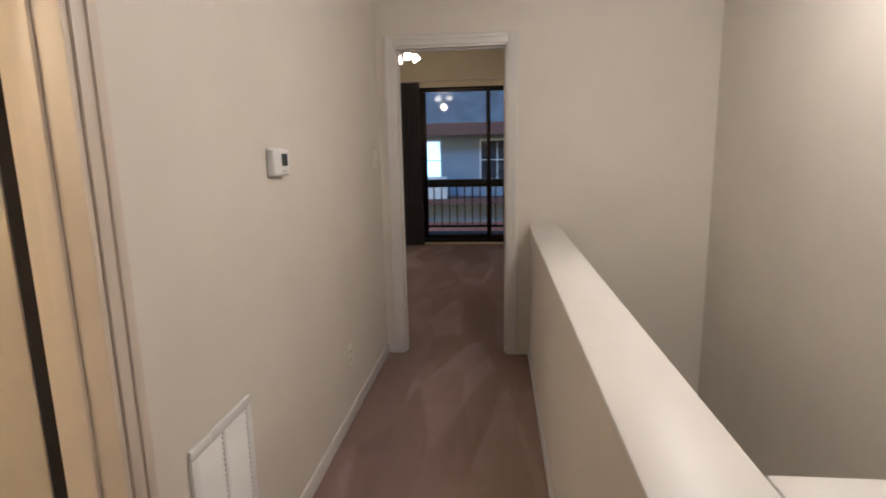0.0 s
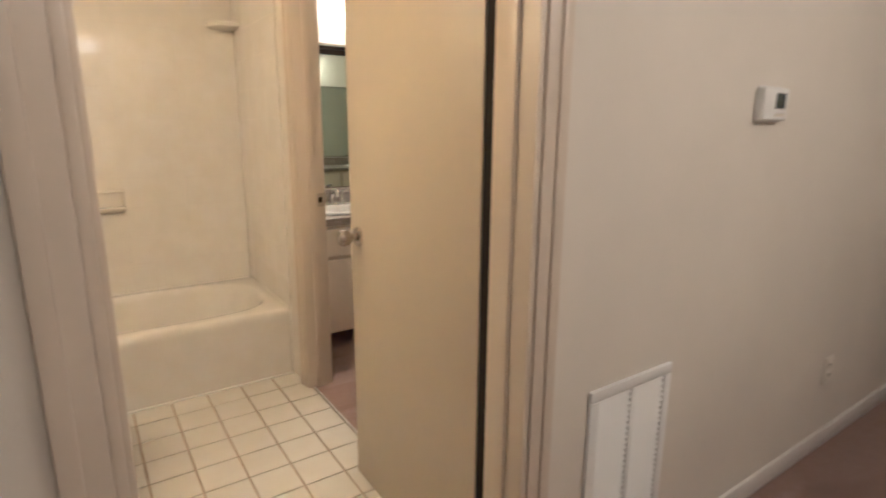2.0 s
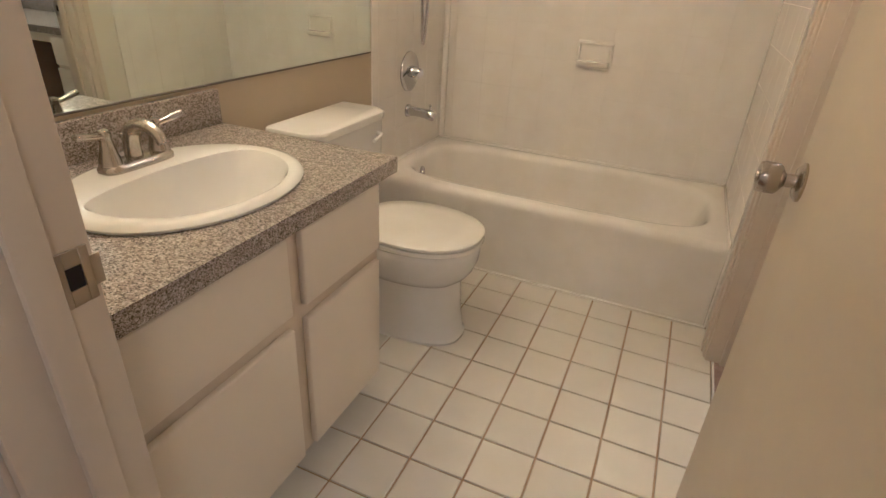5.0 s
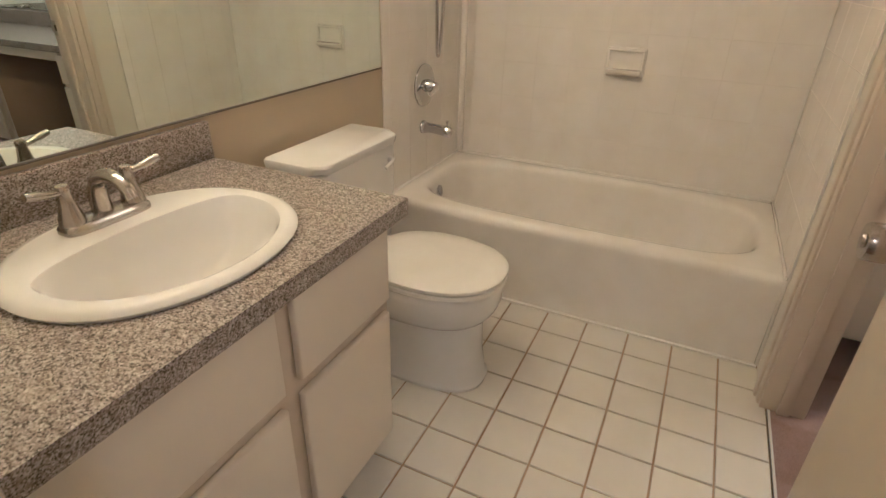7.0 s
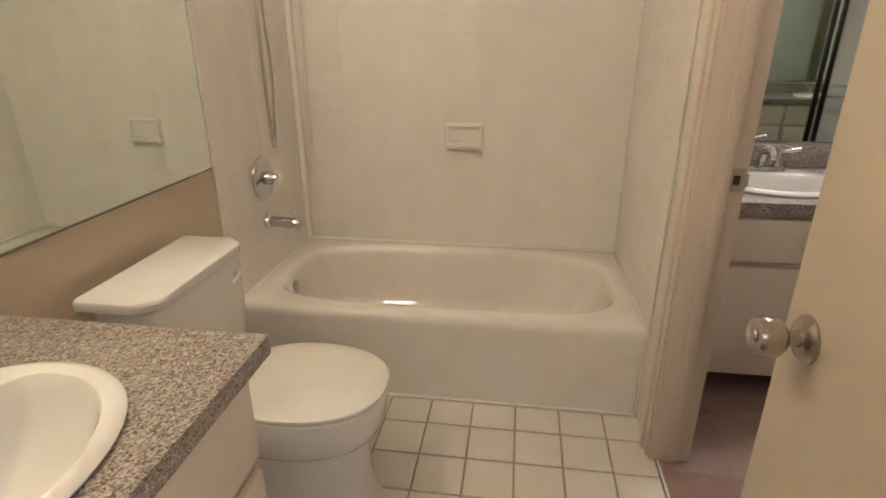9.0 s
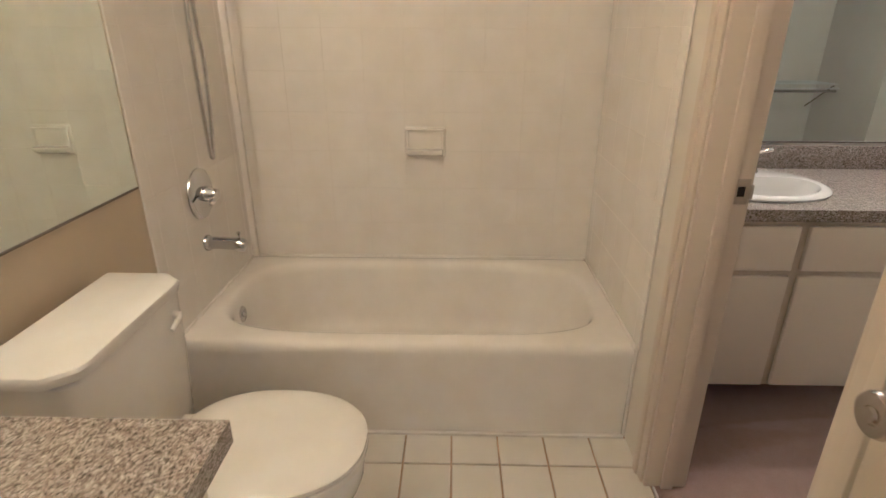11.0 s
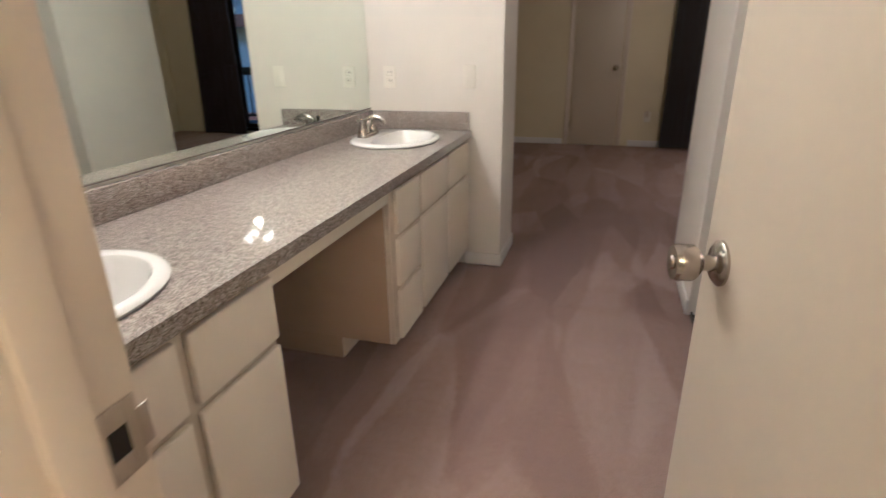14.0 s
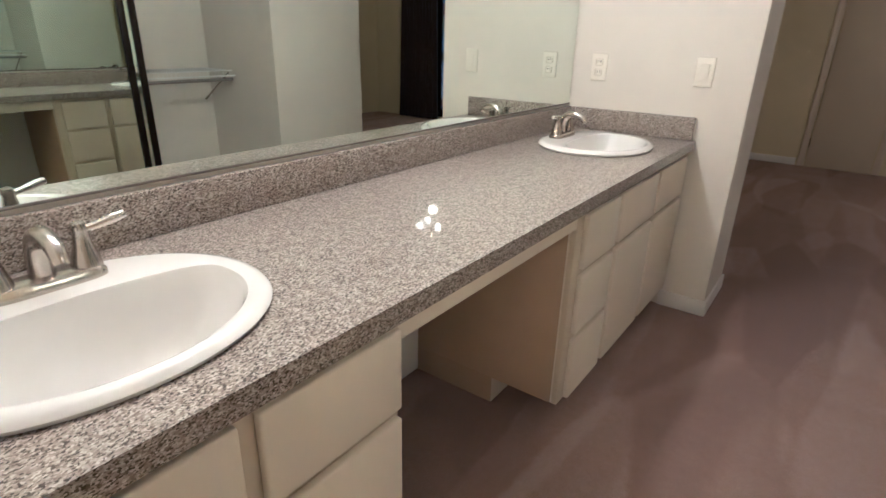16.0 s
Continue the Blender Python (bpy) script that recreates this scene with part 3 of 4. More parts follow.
def toilet():
    ob = thing("toilet", "white china toilet with its seat lid closed", "toilet", at=(1.258, 0.04, 0.0))
    bm = bmesh.new()
    loft(bm, [oval(0, 0.37, 0.0, 0.124, 0.262, 2.7), oval(0, 0.37, 0.012, 0.126, 0.265, 2.7), oval(0, 0.37, 0.022, 0.120, 0.257, 2.6), oval(0, 0.37, 0.12, 0.114, 0.243, 2.5), oval(0, 0.372, 0.20, 0.114, 0.238, 2.4),
              oval(0, 0.375, 0.235, 0.120, 0.226, 2.4, rear=0.23), oval(0, 0.395, 0.258, 0.148, 0.236, 2.2, rear=0.24), oval(0, 0.405, 0.285, 0.168, 0.246, 2.2, rear=0.25), oval(0, 0.41, 0.32, 0.180, 0.254, 2.2, rear=0.26),
              oval(0, 0.41, 0.36, 0.184, 0.258, 2.2, rear=0.26), oval(0, 0.41, 0.376, 0.184, 0.257, 2.2, rear=0.26), oval(0, 0.41, 0.384, 0.180, 0.252, 2.2, rear=0.26)])
    part("bowl", bm, CHINA, ob)
    s = bmesh.new()
    loft(s, [oval(0, 0.43, 0.387, 0.182, 0.242, 2.25, rear=0.21), oval(0, 0.43, 0.391, 0.187, 0.247, 2.25, rear=0.215), oval(0, 0.43, 0.402, 0.187, 0.247, 2.25, rear=0.215), oval(0, 0.43, 0.405, 0.184, 0.244, 2.25, rear=0.213)])
    part("seat", s, SEAT, ob)
    l = bmesh.new()
    loft(l, [oval(0, 0.43, 0.4085, 0.182, 0.242, 2.25, rear=0.21), oval(0, 0.43, 0.411, 0.186, 0.246, 2.25, rear=0.214), oval(0, 0.43, 0.420, 0.186, 0.246, 2.25, rear=0.214),
             oval(0, 0.43, 0.426, 0.176, 0.236, 2.25, rear=0.205), oval(0, 0.43, 0.429, 0.12, 0.16, 2.2, rear=0.15)])
    part("seat_lid", l, SEAT, ob)
    for x in (-0.07, 0.07):
        part("hinge", block(x - 0.02, x + 0.02, 0.20, 0.235, 0.385, 0.417, 0.006), SEAT, ob)
    t = bmesh.new()
    loft(t, [oval(0, 0.10, 0.36, 0.185, 0.078, 7), oval(0, 0.10, 0.38, 0.195, 0.084, 8), oval(0, 0.102, 0.55, 0.205, 0.088, 9), oval(0, 0.102, 0.705, 0.208, 0.090, 9), oval(0, 0.102, 0.712, 0.20, 0.085, 9)])
    part("tank", t, CHINA, ob)
    d = bmesh.new()
    def lid(z, g):
        x, y = 0.228 + g, 0.203 + g
        return [(-x, 0.004, z), (x, 0.004, z), (x, y - 0.05, z), (x - 0.035, y - 0.006, z), (x - 0.06, y, z), (-x + 0.06, y, z), (-x + 0.035, y - 0.006, z), (-x, y - 0.05, z)]
    loft(d, [lid(0.713, -0.012), lid(0.716, -0.004), lid(0.735, 0.0), lid(0.742, -0.003), lid(0.746, -0.012)])
    part("tank_lid", d, CHINA, ob)
    part("flush_lever", tube(bmesh.new(), [(-0.15, 0.19, 0.665), (-0.15, 0.205, 0.665), (-0.135, 0.212, 0.664), (-0.09, 0.214, 0.655)], [0.011, 0.010, 0.007, 0.006], 10), CHINA, ob, "white flush lever")
    for x in (-0.118, 0.118):
        part("bolt_cap", lathe(bmesh.new(), [(0.001, 0), (0.013, 0), (0.011, 0.014), (0.001, 0.02)], Matrix.Translation((x, 0.33, 0.0))), CHINA, ob)


toilet()

# ---- sinks, faucets, cabinets ----


def sink(name, label, at, turn):
    """Oval drop-in basin. Its own axes: +y to the front, x along the counter, z = 0 on the counter's top."""
    ob = thing(name, label, "sink", at=at, turn=turn)
    bm = bmesh.new()
    n = 64
    rx, ry = 0.255, 0.214
    bx = 0.214

    def bowl(k, z, fy=1.0):
        pts = []
        for i in range(n):
            a = 2 * math.pi * i / n
            c, s = math.cos(a), math.sin(a)
            x = bx * k * c
            y = (0.178 if s >= 0 else 0.088) * k * (math.copysign(abs(s) ** (1.0 if s >= 0 else 0.55), s)) * fy + 0.012
            pts.append((x, y, z))
        return pts
    loft(bm, [oval(0, 0, 0.001, rx - 0.004, ry - 0.004, 2.1, n), oval(0, 0, 0.008, rx, ry, 2.1, n), oval(0, 0, 0.016, rx - 0.006, ry - 0.006, 2.1, n), oval(0, 0, 0.020, rx - 0.020, ry - 0.020, 2.1, n),
              bowl(1.0, 0.018), bowl(0.965, 0.008), bowl(0.90, -0.03), bowl(0.76, -0.085), bowl(0.50, -0.125), bowl(0.2, -0.138), bowl(0.1, -0.14)], cap0=False)
    part("basin", bm, CHINA, ob)
    part("drain", lathe(bmesh.new(), [(0.001, -0.1395), (0.026, -0.1395), (0.026, -0.134), (0.02, -0.133), (0.014, -0.137), (0.001, -0.137)], Matrix.Translation((0, 0.014, 0))), CHROME, ob, "chrome drain")
    part("overflow", lathe(bmesh.new(), [(0.001, 0), (0.008, 0), (0.007, 0.003), (0.001, 0.003)], Matrix.Translation((0, 0.155, -0.022)) @ pose(0, 0, 0, 68, 0, 0)), CHROME, ob)
    fa = thing("faucet", "brushed nickel two-lever faucet on the sink deck", "faucet", "bathroom faucets", at, turn)
    b = bmesh.new()
    loft(b, [oval(0, -0.145, 0.019, 0.084, 0.030, 4), oval(0, -0.145, 0.028, 0.084, 0.030, 4), oval(0, -0.145, 0.036, 0.078, 0.025, 4), oval(0, -0.145, 0.038, 0.07, 0.018, 4)])
    part("base_plate", b, NICKEL, fa)
    part("spout", tube(bmesh.new(), bend([(0, -0.150, 0.034), (0, -0.150, 0.068), (0, -0.137, 0.098), (0, -0.103, 0.111), (0, -0.068, 0.099), (0, -0.055, 0.079)], 5),
                       [0.0185 - 0.0003 * i for i in range(26)], 16), NICKEL, fa)
    for s in (-1, 1):
        h = part("handle", lathe(bmesh.new(), [(0.001, 0.034), (0.023, 0.034), (0.021, 0.046), (0.014, 0.070), (0.011, 0.092), (0.012, 0.098), (0.010, 0.106), (0.001, 0.110)], Matrix.Translation((s * 0.060, -0.145, 0))), NICKEL, fa)
        part("lever", tube(bmesh.new(), [(s * 0.060, -0.145, 0.094), (s * 0.085, -0.140, 0.098), (s * 0.108, -0.137, 0.104), (s * 0.126, -0.135, 0.108)], [0.0058, 0.0065, 0.0085, 0.007], 12), NICKEL, h)
    part("lift_rod", lathe(bmesh.new(), [(0.001, 0.034), (0.003, 0.034), (0.003, 0.072), (0.006, 0.074), (0.005, 0.082), (0.001, 0.083)], Matrix.Translation((0, -0.172, 0)), 10), NICKEL, fa)
    return ob


def front(bm, a0, a1, z0, z1, face, out, axis):
    """A slab front with eased edges and a bevelled finger pull on its upper edge."""
    lo, hi = sorted((face, face + out * 0.018))
    if axis == "y":
        return box(bm, a0, a1, lo, hi, z0, z1, 0.005, 3)
    return box(bm, lo, hi, a0, a1, z0, z1, 0.005, 3)


def cabinet(name, label, axis, a0, a1, back, face, fronts, group, z0=0.097, z1=0.743, side0=True, side1=True):
    """A base cabinet along one wall: carcass with toe space, and its fronts (kind, from, to, bottom, top)."""
    ob = thing(name, label, "cabinet", group)

    def put(u0, u1, v0, v1, zz0, zz1, bev=0.0015):
        v0, v1 = sorted((v0, v1))
        return block(u0, u1, v0, v1, zz0, zz1, bev) if axis == "y" else block(v0, v1, u0, u1, zz0, zz1, bev)
    out = 1 if face > back else -1
    body = put(a0, a1, back + out * 0.003, face - out * 0.0185, z0, z1)
    # open carcass under the counter, so that the basins hang in it
    bmesh.ops.delete(body, geom=[f for f in body.faces if f.normal.z > 0.9 and f.calc_center_median().z > z1 - 0.01], context="FACES")
    part("body", body, CABINET, ob)
    part("face_frame", put(a0, a1, face - out * 0.018, face, z0, z1), WOODEDGE, ob, "beige face frame")
    # darker beige than the carcass: the toe recess's shade put into its colour
    part("toe_kick", put(a0, a1, back + out * 0.003, face - out * 0.235, 0.0, z0 - 0.001), WOODEDGE, ob)
    for kind, u0, u1, b, t in fronts:
        part(kind, front(bmesh.new(), u0, u1, b, t, face + out * 0.001, out, axis), CABINET, ob)
    return ob


# bathroom vanity
cabinet("bathroom_vanity", "cream painted bathroom vanity cabinet with flat doors", "y", 1.655, BE - 0.003, 0.0, 0.545,
        [("drawer_front", 1.672, 1.995, 0.535, 0.722), ("door_panel", 1.672, 1.995, 0.112, 0.500), ("drawer_front", 2.040, 2.445, 0.535, 0.722), ("door_panel", 2.040, 2.445, 0.112, 0.500)], "vanity cabinets")


def countertop(name, label, axis, a0, a1, depth, splash, hole, cv):
    """A laminate top with a thick front edge, a backsplash and an oval cut-out for each sink."""
    ob = thing(name, label, "countertop")
    bm = bmesh.new()
    n = 64
    cuts = sorted(hole)
    edges = [a0] + [0.5 * (p + q) for p, q in zip(cuts, cuts[1:])] + [a1]

    def flat(u, v, z):
        return (u, v, z) if axis == "y" else (v, u, z)
    for (u0, u1), c in zip(zip(edges, edges[1:]), cuts):
        outer, inner = [], []
        for i in range(n):
            a = 2 * math.pi * (i + 0.5) / n
            ca, sa = math.cos(a), math.sin(a)
            inner.append((c + 0.232 * ca, cv + 0.190 * sa))
            k = min(((u1 - c) if ca > 0 else (c - u0)) / max(abs(ca), 1e-6), ((depth - cv) if sa > 0 else cv - 0.003) / max(abs(sa), 1e-6))
            outer.append((c + k * ca, cv + k * sa))
        for u, v in ((u0, 0.003), (u1, 0.003), (u0, depth), (u1, depth)):
            j = min(range(n), key=lambda q: (outer[q][0] - u) ** 2 + (outer[q][1] - v) ** 2)
            outer[j] = (u, v)
        vo = [bm.verts.new(flat(u, v, CT)) for u, v in outer]
        vi = [bm.verts.new(flat(u, v, CT)) for u, v in inner]
        vl = [bm.verts.new(flat(u, v, CT - 0.04)) for u, v in inner]
        vb = [bm.verts.new(flat(u, v, CT - 0.04)) for u, v in outer]
        for i in range(n):
            j = (i + 1) % n
            for q in ((vo[i], vo[j], vi[j], vi[i]), (vi[i], vi[j], vl[j], vl[i]), (vl[i], vl[j], vb[j], vb[i]), (vo[j], vo[i], vb[i], vb[j])):
                bm.faces.new(q)
    bmesh.ops.remove_doubles(bm, verts=bm.verts, dist=0.0005)
    link_mesh("top", bm, GRANITE, ob, smooth=0)
    for s in splash:
        part("backsplash", block(*s, CT + 0.0005, CT + 0.096, 0.003), GRANITE, ob)
    return ob


countertop("bathroom_countertop", "brown speckled stone-look laminate countertop in the bathroom", "y", 1.63, BE - 0.002, 0.592, [(1.632, BE - 0.002, 0.002, 0.021)], [2.035], 0.315)
sink("bathroom_sink", "white oval drop-in sink in the bathroom counter", (2.035, 0.315, CT), 0)


def wall_mirror(name, label, axis, a0, a1, face, out, z0, z1):
    ob = thing(name, label, "mirror")
    lo, hi = sorted((face + out * 0.001, face + out * 0.006))
    g = block(a0, a1, lo, hi, z0, z1) if axis == "y" else block(lo, hi, a0, a1, z0, z1)
    part("glass", g, MIRROR, ob)
    c0, c1 = sorted((face + out * 0.001, face + out * 0.0095))
    for zz0, zz1 in ((z0 - 0.006, z0 - 0.0005), (z1 + 0.0005, z1 + 0.006)):
        part("edge_channel", block(a0, a1, c0, c1, zz0, zz1, 0.001) if axis == "y" else block(c0, c1, a0, a1, zz0, zz1, 0.001), MIRROREDGE, ob, "thin dark mirror channel")
    return ob


wall_mirror("bathroom_mirror", "large frameless wall mirror above the bathroom counter", "y", 0.775, BE - 0.004, 0.0, 1, 0.897, 1.85)

# ---- dressing room counter ----
CF = 0.562
cabinet("sink_cabinet", "cream painted cabinet under the sink beside the bathroom door", "x", 1.645, 2.37, 0.0, CF,
        [("drawer_front", 1.665, 2.055, 0.565, 0.725), ("door_panel", 1.665, 2.055, 0.105, 0.545), ("drawer_front", 2.085, 2.362, 0.565, 0.725), ("door_panel", 2.085, 2.362, 0.105, 0.545)], "vanity cabinets")
cabinet("drawer_cabinet", "cream painted cabinet with a stack of three drawers", "x", 3.125, 3.43, 0.0, CF,
        [("drawer_front", 3.165, 3.42, 0.555, 0.725), ("drawer_front", 3.165, 3.42, 0.34, 0.535), ("drawer_front", 3.165, 3.42, 0.105, 0.32)], "vanity cabinets")
cabinet("end_cabinet", "cream painted cabinet with two flat doors at the counter's end", "x", 3.432, 4.267, 0.0, CF,
        [("drawer_front", 3.455, 3.835, 0.555, 0.725), ("door_panel", 3.455, 3.835, 0.105, 0.535), ("drawer_front", 3.865, 4.25, 0.555, 0.725), ("door_panel", 3.865, 4.25, 0.105, 0.535)], "vanity cabinets")
knee = bpy.data.objects["drawer_cabinet"]
# side towards the knee space, a darker tan than the cabinet paint
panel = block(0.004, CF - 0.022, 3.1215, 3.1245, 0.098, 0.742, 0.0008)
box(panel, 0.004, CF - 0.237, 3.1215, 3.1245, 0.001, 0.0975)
part("side_panel", panel, KNEESIDE, knee, "tan side panel of the knee space")
rail = thing("apron_rail", "cream painted rail under the counter above the knee space", "rail")
part("rail", block(CF - 0.02, CF, 2.372, 3.123, 0.688, 0.743, 0.002), CABINET, rail)
countertop("dressing_countertop", "long brown speckled stone-look laminate counter with two sinks", "x", 1.643, DRESS_END - 0.002, 0.592,
           [(0.002, 0.021, 1.643, DRESS_END - 0.003), (0.023, 0.580, DRESS_END - 0.022, DRESS_END - 0.002)], [2.015, 3.87], 0.305)
sink("near_sink", "white oval drop-in sink in the dressing counter", (0.305, 2.015, CT), -90)
sink("end_sink", "white oval drop-in sink at the counter's end", (0.305, 3.87, CT), -90)
wall_mirror("dressing_mirror", "long frameless wall mirror above the dressing counter", "x", 1.645, DRESS_END - 0.012, 0.0, 1, 0.897, 1.80)


def vanity_light(at, turn, lamps, label, tint=SOFT):
    """Wall bar with frosted glass cylinders, and a lamp in front of each."""
    ob = thing("vanity_light", label, "wall light", "vanity lights", at, turn)
    w = 0.18 * lamps
    part("back_plate", block(-w, w, 0.002, 0.03, -0.045, 0.045, 0.004), NICKEL, ob)
    for i in range(lamps):
        x = (i - (lamps - 1) / 2) * 0.36
        a = part("arm", tube(bmesh.new(), [(x, 0.03, 0.0), (x, 0.085, 0.0), (x, 0.10, -0.01)], 0.010, 10), NICKEL, ob)
        part("glass_shade", lathe(bmesh.new(), [(0.001, -0.01), (0.035, -0.01), (0.044, -0.03), (0.048, -0.13), (0.043, -0.13), (0.038, -0.035), (0.001, -0.02)], Matrix.Translation((x, 0.105, 0))), SHADE, ob, "lit frosted glass shade")
        p = ob.matrix_basis @ Vector((x, 0.125, -0.185))
        lamp("vanity_lamp", p, VANITY_W, tint, 0.05)
    return ob




VANITY_W = 4.9
vanity_light((1.72, 0.0, 2.22), 0, 3, "nickel bar light with three lit frosted shades above the bathroom mirror", WARM)
VANITY_W = 4.4
# known at its near end; the further shades are added to spread light
vanity_light((0.0, 2.72, 2.20), -90, 4, "nickel bar light above the mirror, lengthened with added lit shades")


def wall_plate(name, label, category, at, turn, kind, group=""):
    """A cover plate; its face looks along local -y."""
    ob = thing(name, label, category, group, at, turn)
    part("plate", block(-0.036, 0.036, -0.007, -0.001, -0.058, 0.058, 0.003, 3), PLATE, ob)
    if kind == "switch":
        part("rocker", block(-0.017, 0.017, -0.011, -0.0072, -0.033, 0.033, 0.002), PLATE, ob)
    elif kind == "toggle":
        part("toggle", block(-0.005, 0.005, -0.018, -0.0072, 0.0, 0.018, 0.002), PLATE, ob)
    else:
        for z in (-0.022, 0.022):
            s = part("socket", block(-0.016, 0.016, -0.0095, -0.0072, z - 0.015, z + 0.015, 0.005, 3), PLATE, ob)
            for x in (-0.006, 0.006):
                part("slot", block(x - 0.0012, x + 0.0012, -0.0102, -0.0096, z - 0.002, z + 0.008), DARK, s)
    return ob


wall_plate("light_switch", "ivory rocker light switch on the cream wall", "switch", (0.578, DRESS_END, 1.063), 0, "switch")
wall_plate("wall_outlet", "ivory double outlet above the counter", "outlet", (0.130, DRESS_END, 1.062), 0, "outlet", "wall outlets")
wall_plate("wall_outlet", "ivory double outlet low on the hall wall", "outlet", (HX, 3.08, 0.35), 90, "outlet", "wall outlets")
wall_plate("light_switch", "ivory toggle light switch beside the bedroom door", "switch", (HX, 3.86, 1.345), 90, "toggle")
wall_plate("wall_outlet", "ivory outlet with a plug low on the bedroom wall", "outlet", (1.76, FAR, 0.36), 0, "outlet", "wall outlets")
plug = thing("night_light", "small beige plug-in night light in the outlet", "night light", at=(1.76, FAR, 0.40))
part("body", block(-0.02, 0.02, -0.045, -0.011, -0.03, 0.04, 0.008, 3), WOODEDGE, plug)


def strike(at, turn, z0=0.0):
    ob = thing("strike_plate", "nickel strike plate screwed to the door jamb", "strike plate", "strike plates", at, turn)
    bm = bmesh.new()
    for u0, u1, w0, w1 in ((-0.019, -0.009, -0.032, 0.032), (0.009, 0.019, -0.032, 0.032), (-0.009, 0.009, -0.032, -0.013), (-0.009, 0.009, 0.013, 0.032)):
        box(bm, u0, u1, -0.0022, 0.0, w0, w1, 0.0004, 1)
    part("plate", bm, BRASSY, ob)
    part("latch_hole", block(-0.0088, 0.0088, -0.0012, -0.0002, -0.0128, 0.0128), DARK, ob)
    part("lip", block(0.017, 0.030, -0.0022, 0.0, -0.018, 0.018, 0.001), BRASSY, ob)


strike((BE + 0.021, D1A + 0.0165, 0.91), 180)
strike((D2A + 0.0165, BN + 0.098, 0.95), 90)

# ---- hall things ----


def thermostat():
    ob = thing("thermostat", "white wall thermostat with a dark display", "thermostat", at=(HX, 2.31, 1.36))
    part("case", block(0.001, 0.028, -0.068, 0.068, -0.045, 0.045, 0.007, 3), WHITEPLASTIC, ob)
    part("base_plate", block(0.0008, 0.008, -0.062, 0.062, -0.049, 0.049, 0.003), WHITEPLASTIC, ob)
    part("display", block(0.0275, 0.0295, -0.005, 0.048, -0.012, 0.030, 0.001), Mat("lcd", (0.06, 0.07, 0.06), 0.15).m, ob, "dark grey display")
    for i in range(3):
        part("button", block(0.0275, 0.0305, -0.002 + i * 0.018, 0.011 + i * 0.018, -0.034, -0.024, 0.002), PLATE, ob)


thermostat()


def air_grille():
    y0, y1, z0, z1 = 1.638, 1.964, 0.12, 0.667
    ob = thing("return_air_grille", "white metal return air grille low on the hall wall", "vent")
    f = bmesh.new()
    for a, b, c, d in ((y0, y1, z0, z0 + 0.03), (y0, y1, z1 - 0.03, z1), (y0, y0 + 0.03, z0 + 0.03, z1 - 0.03), (y1 - 0.03, y1, z0 + 0.03, z1 - 0.03)):
        box(f, HX + 0.001, HX + 0.013, a, b, c, d, 0.003)
    part("frame", f, WHITEPLASTIC, ob)
    # near-black sheet in place of the unlit duct behind the slats
    part("duct_shade", block(HX + 0.0006, HX + 0.0016, y0 + 0.03, y1 - 0.03, z0 + 0.03, z1 - 0.03), DARK, ob)
    ym = (y0 + y1) / 2
    part("mullion", block(HX + 0.001, HX + 0.0125, ym - 0.008, ym + 0.008, z0 + 0.03, z1 - 0.03, 0.002), WHITEPLASTIC, ob)
    for c0, c1 in ((y0 + 0.03, ym - 0.008), (ym + 0.008, y1 - 0.03)):
        for i in range(int((z1 - z0 - 0.07) / 0.0162) + 1):
            z = z0 + 0.036 + i * 0.0162
            s = bmesh.new()
            loft(s, [[(HX + 0.002, y, z + 0.011), (HX + 0.0035, y, z + 0.012), (HX + 0.0115, y, z + 0.001), (HX + 0.010, y, z)] for y in (c0 + 0.001, c1 - 0.001)])
            part("slat", s, WHITEPLASTIC, ob)


air_grille()


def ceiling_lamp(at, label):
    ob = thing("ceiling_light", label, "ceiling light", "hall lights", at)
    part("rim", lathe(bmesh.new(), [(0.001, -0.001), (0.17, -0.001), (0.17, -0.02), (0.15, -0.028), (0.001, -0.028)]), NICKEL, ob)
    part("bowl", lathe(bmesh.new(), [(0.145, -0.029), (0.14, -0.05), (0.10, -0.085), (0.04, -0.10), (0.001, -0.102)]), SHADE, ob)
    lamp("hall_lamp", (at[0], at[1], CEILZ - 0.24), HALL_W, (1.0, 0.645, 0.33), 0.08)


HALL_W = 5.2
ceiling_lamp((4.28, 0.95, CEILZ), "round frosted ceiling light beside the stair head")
# unseen second light, added to brighten the stairwell and the hall's end
HALL_W = 11.0
ceiling_lamp((4.12, 2.30, CEILZ), "unseen ceiling light added over the stairwell")

# ---- closet with a mirrored sliding door ----


